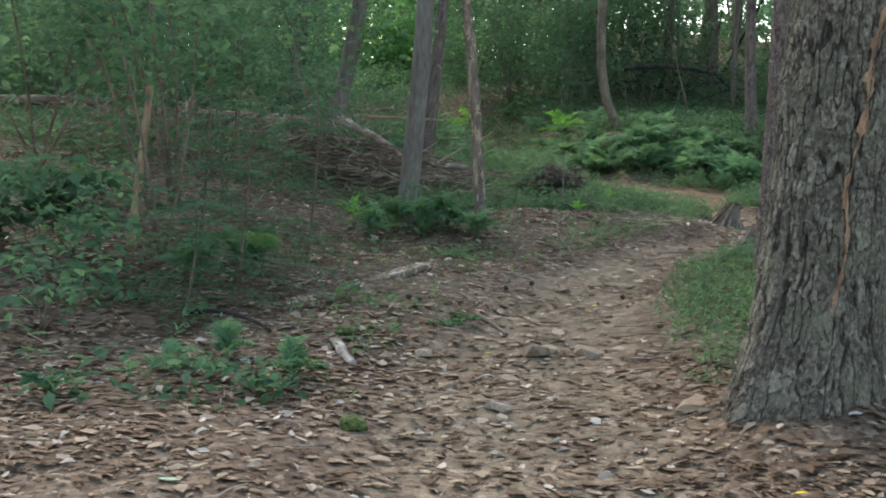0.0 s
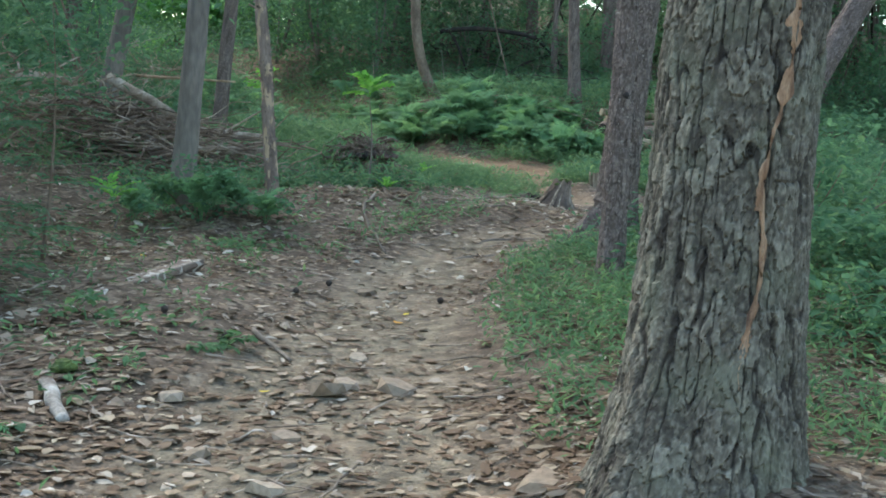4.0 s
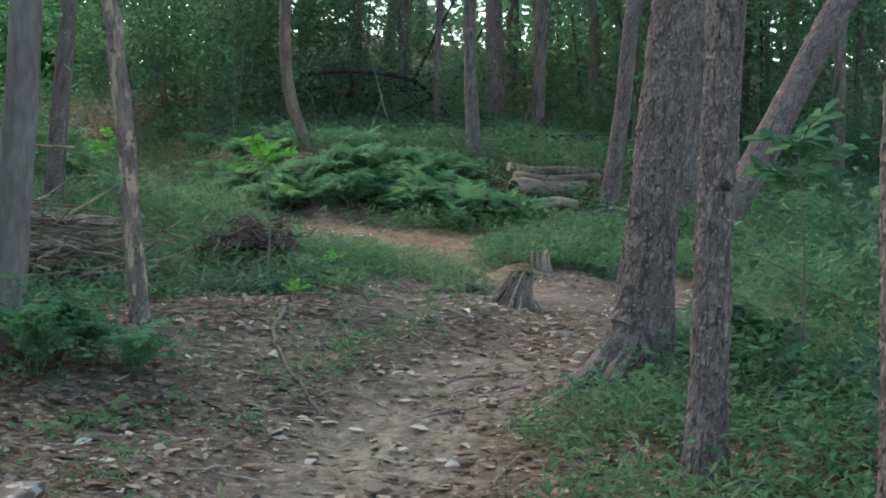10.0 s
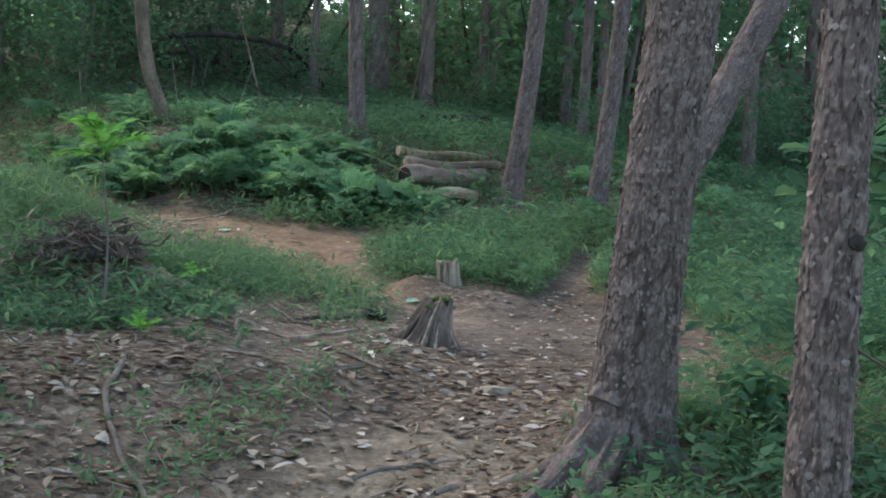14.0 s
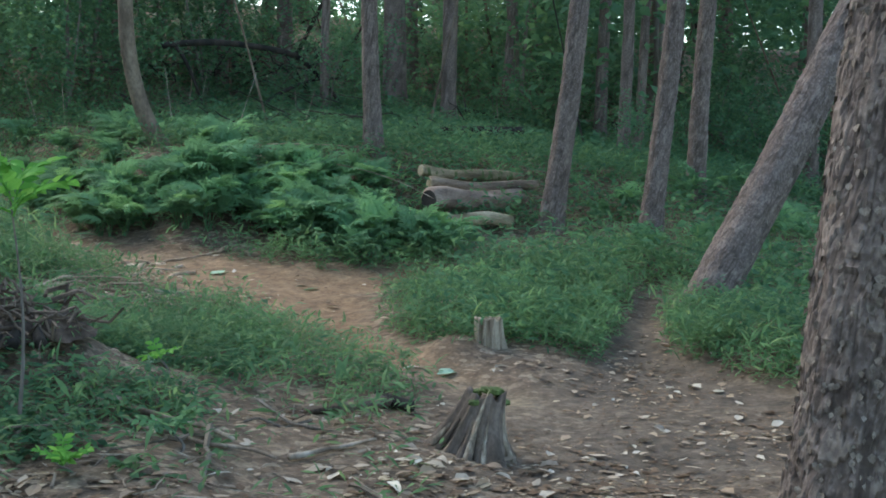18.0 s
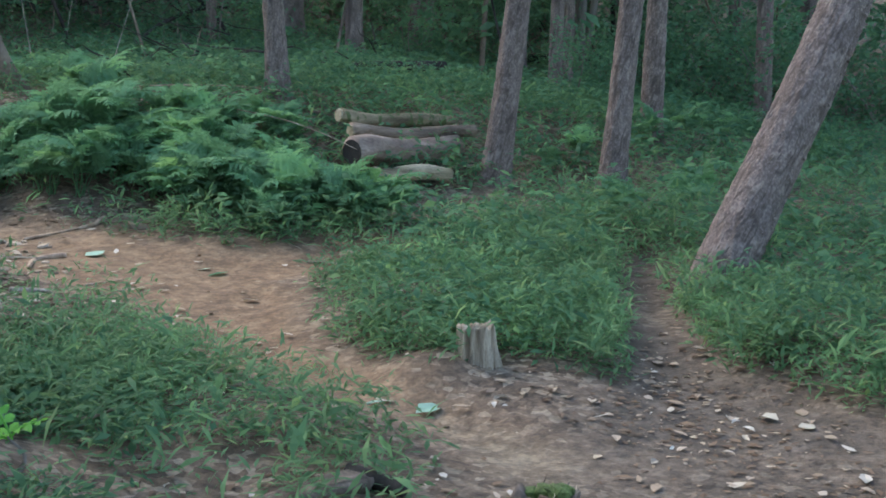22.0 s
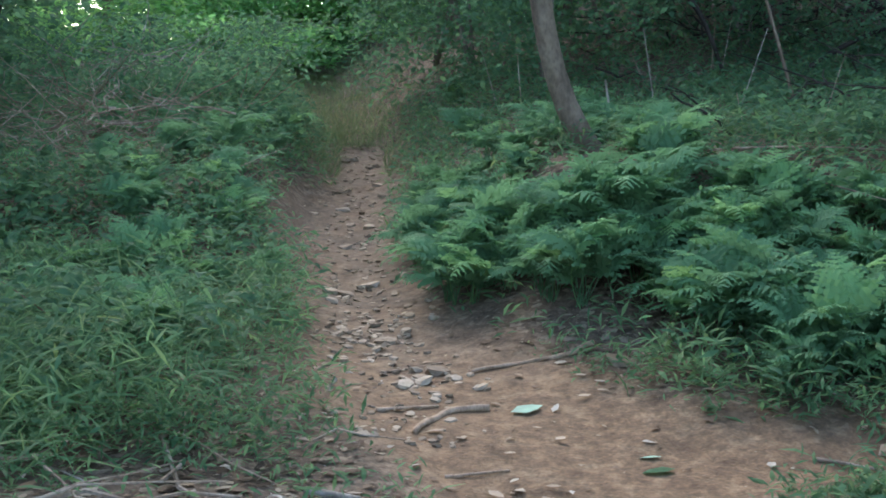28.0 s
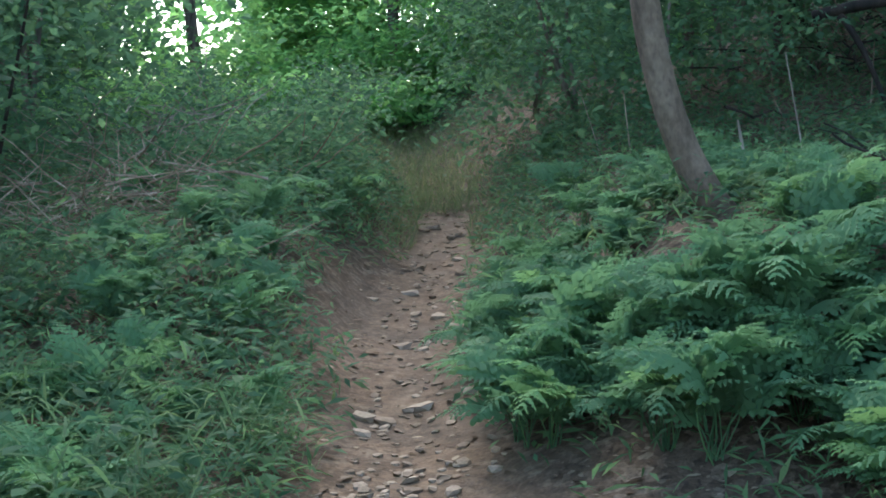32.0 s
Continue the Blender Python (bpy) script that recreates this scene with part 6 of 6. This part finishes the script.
stone(0.27, 5.72, 0.07, 5, "flat brown stone in the trail")
stone(0.35, 6.3, 0.05, 2)
stone(0.62, 7.0, 0.06, 3)
def gravel(n, seed):
    """Small stones strewn along the climbing trail, joined."""
    r = np.random.default_rng(seed)
    y = 17.2 + 12.5 * r.uniform(0, 1, n) ** 1.5
    x = np.interp(y, [17.2, 18, 18.8, 20.5, 22.2, 24.5, 26.2, 30], [2.35, 2.25, 1.95, 1.45, 0.95, 0.54, 0.14, -1.2]) + r.normal(0, 0.17, n)
    verts = np.array([v.co for v in STONES[1].vertices])
    faces = [tuple(q.vertices) for q in STONES[1].polygons]
    q = r.uniform(0.008, 0.026, n)
    v, f = soup(verts, faces, np.stack([x, y, land(x, y) + q * 0.12], -1), turns_of(r.uniform(0, 6.28, n), r.normal(0, 0.2, n), r.normal(0, 0.2, n)), np.stack([q * r.uniform(0.8, 1.5, n), q, q], -1))
    tagged(new("gravel", mesh_of("gravel", v, f, GRAVEL)), "small pale brown stones strewn over the climbing trail", "gravel", kind="stuff")


gravel(420, 71)
for k in range(130):
    y = 18.0 + 9 * rng.uniform(0, 1) ** 1.5
    x = float(np.interp(y, [18, 18.8, 20.5, 22.2, 24.5, 26.2, 30], [2.3, 1.98, 1.48, 0.98, 0.54, 0.14, -1.2])) + rng.normal(0.0, 0.18)
    stone(x, y, rng.uniform(0.018, 0.034) if k % 5 else rng.uniform(0.036, 0.06), k)
for k in range(46):
    stone(rng.normal(1.85, 0.17), rng.normal(19.2, 0.4), rng.uniform(0.016, 0.042), k)
for k in range(32):
    y = rng.uniform(4, 12)
    x = float(np.interp(y, [2, 6, 8, 10, 11.1, 12], [0.3, 0.4, 0.8, 1.35, 2.0, 2.9])) + rng.normal(0, 0.3)
    stone(x, y, rng.uniform(0.012, 0.035), k)


# ---- single leaves on the ground ----
def leaf_mesh(mat, k):
    r = random.Random(900 + k)
    wide, curl = r.uniform(0.4, 0.75), r.uniform(-0.6, 2.2)
    return mesh_of("fallen_leaf", OVAL * np.array([wide, 1, curl]), OVAL_F, mat)


LEAVES = {}


def fallen_leaf(x, y, size, yaw, mat, label, seed):
    key = (mat.name, seed % 5)
    if key not in LEAVES:
        LEAVES[key] = leaf_mesh(mat, seed)
    r = random.Random(seed)
    ob = tagged(new("fallen_leaf", LEAVES[key]), label, "leaf", "leaves on the trail")
    ob.matrix_world = pose(x, y, float(land(x, y)) + 0.012, r.uniform(-8, 8), r.uniform(-10, 10), yaw) @ Matrix.Diagonal((size, size, size, 1))


for k, (x, y, sz, yaw) in enumerate([(2.78, 17.67, 0.15, -60), (3.42, 17.23, 0.12, 80), (3.35, 14.37, 0.13, -80), (3.28, 14.51, 0.08, 70), (1.85, 14.0, 0.1, 40), (-0.9, 4.35, 0.09, 80)]):
    fallen_leaf(x, y, sz, yaw, PALE_LEAF, "pale green fallen leaf lying on the trail", k)
fallen_leaf(3.47, 17.1, 0.13, 95, WEED, "dark green fallen leaf on the clay trail", 21)
for k, (x, y, sz, yaw) in enumerate([(3.32, 14.5, 0.1, 20), (4.59, 13.79, 0.1, 10), (4.62, 13.7, 0.11, 160)]):
    fallen_leaf(x, y, sz, yaw, PALE_TAN, "bleached pale leaf lying on the trail", 25 + k)
fallen_leaf(0.99, 8.15, 0.075, 40, ORANGE_LEAF, "orange fallen leaf on the trail", 29)
for k, (x, y) in enumerate([(-0.13, 5.2), (1.3, 4.35), (1.05, 8.4), (-0.3, 8.9), (0.25, 6.9), (-0.45, 9.4)]):
    fallen_leaf(x, y, 0.05, k * 63, YELLOW_LEAF, "small yellow fallen leaf on the ground", 30 + k)
for k in range(46):
    y = rng.uniform(15.2, 18.3)
    x = float(np.interp(y, [15, 16.5, 17.2, 18.3], [2.9, 3.0, 2.9, 2.4])) + rng.normal(0, 0.42)
    fallen_leaf(x, y, rng.uniform(0.035, 0.075), rng.uniform(0, 360), TAN_LEAF, "curled tan fallen leaf on the ground", 1400 + k)
for k in range(170):
    x, y = rng.uniform(2.5, 4.0), rng.uniform(15.6, 18.2)
    if k > 25:
        y = 3.8 + 9.5 * rng.uniform(0, 1) ** 1.3
        x = float(np.interp(y, [2, 6, 8, 10, 11.1, 12], [0.3, 0.4, 0.8, 1.35, 2.0, 2.9])) + rng.normal(-0.15, 0.55)
    fallen_leaf(x, y, rng.uniform(0.045, 0.1), rng.uniform(0, 360), TAN_LEAF, "dry curled tan leaf lying on the trail", 60 + k)
for k in range(60):
    y = 12.2 + 2.6 * rng.uniform(0, 1)
    x = float(np.interp(y, [12.0, 12.7, 13.5, 14.8], [3.2, 3.7, 4.3, 4.75])) + rng.normal(0, 0.42)
    fallen_leaf(x, y, rng.uniform(0.035, 0.085), rng.uniform(0, 360), TAN_LEAF, "dry curled tan leaf where the trail forks", 1700 + k)
for k, (x, y) in enumerate([(0.46, 8.87), (0.66, 9.15), (1.28, 8.82), (0.1, 7.6), (-0.2, 7.9)]):
    bm = bmesh.new()
    bmesh.ops.create_icosphere(bm, subdivisions=2, radius=0.019)
    for v in bm.verts:
        v.co *= 1 + 0.25 * noise.noise(v.co * 120)
    me = bpy.data.meshes.new("pine_cone")
    bm.to_mesh(me)
    bm.free()
    me.materials.append(CHAR)
    ob = tagged(new("pine_cone", me), "small dark round seed cone on the trail", "cone")
    ob.location = (x, y, float(land(x, y)) + 0.02)


# ---- young plants ----
def pinnate(L, pairs, size, seed, mat):
    r = np.random.default_rng(seed)
    t = np.linspace(0.25, 1, pairs)
    spine = lambda q: np.stack([0 * q, L * q, L * (0.35 * q - 0.45 * q * q)], -1)
    parts = [tube(spine(np.linspace(0, 1, 6)), 0.004 * np.ones(6), 4, caps=False)]
    for side in (-1, 1):
        s = size * r.uniform(0.85, 1.1, pairs)
        parts.append(soup(OVAL, OVAL_F, spine(t), turns_of(side * 1.1 + 0 * t, r.normal(-0.1, 0.15, pairs), 0 * t), np.stack([s * 0.62, s, s], -1)))
    return mesh_of("leaf", *joined(parts), mat)


def young_plant(x, y, high, leaves, L, pairs, size, label, seed, mat=None):
    rr = random.Random(seed)
    root = tagged(new("young_plant"), label, "plant")
    root.location = (x, y, float(land(x, y)) - 0.02)
    t = np.linspace(0, 1, 8)
    child("stem", mesh_of("stem", *tube(np.stack([0.03 * np.sin(t * 4), 0.02 * t, t * high], -1), 0.008 * (1.2 - t), 6), BARK_SMOOTH, True), root)
    me = pinnate(L, pairs, size, seed, mat or BRIGHT)
    for k in range(leaves):
        child("leaf", me, root, m=pose(0, 0.02, high * rr.uniform(0.78, 1), rr.uniform(10, 60), rr.uniform(-20, 20), 360 * k / leaves + rr.uniform(-20, 20)))


young_plant(1.2, 12.85, 1.02, 8, 0.2, 5, 0.075, "slender sapling with bright green compound leaves", 1)
young_plant(-0.72, 10.4, 0.24, 5, 0.18, 5, 0.052, "small bright green plant with compound leaves", 2)
young_plant(1.21, 12.8, 0.07, 4, 0.1, 4, 0.045, "small green seedling in the sparse grass", 5, WEED)
young_plant(1.32, 12.36, 0.06, 5, 0.09, 4, 0.04, "small bright green seedling in the sparse grass", 6)
young_plant(1.72, 12.65, 0.1, 5, 0.13, 5, 0.04, "small bluish green seedling in the sparse grass", 7, FERN)
young_plant(1.83, 13.71, 0.12, 3, 0.08, 3, 0.045, "small pale green seedling beside the trail", 8)
young_plant(0.3, 16.6, 0.9, 6, 0.2, 5, 0.07, "slender sapling with bright green compound leaves", 3)
young_plant(3.45, 10.1, 1.15, 7, 0.22, 4, 0.14, "broad-leaved sapling beside the scaly trunk", 4, WEED)
stick("bare_sapling", (-2.24, 9.07), (-2.1, 9.07, 2.0), 0.034, TAN_WOOD, "thin tan sapling stem among bushes", "sapling", 0, 61, 10, 0.3)
stick("bare_sapling", (-3.3, 24.0), (-2.6, 24.0, 4.4), 0.02, CHAR, "thin dark sapling stem on the slope", "sapling", 0, 62, 8, 0.5)
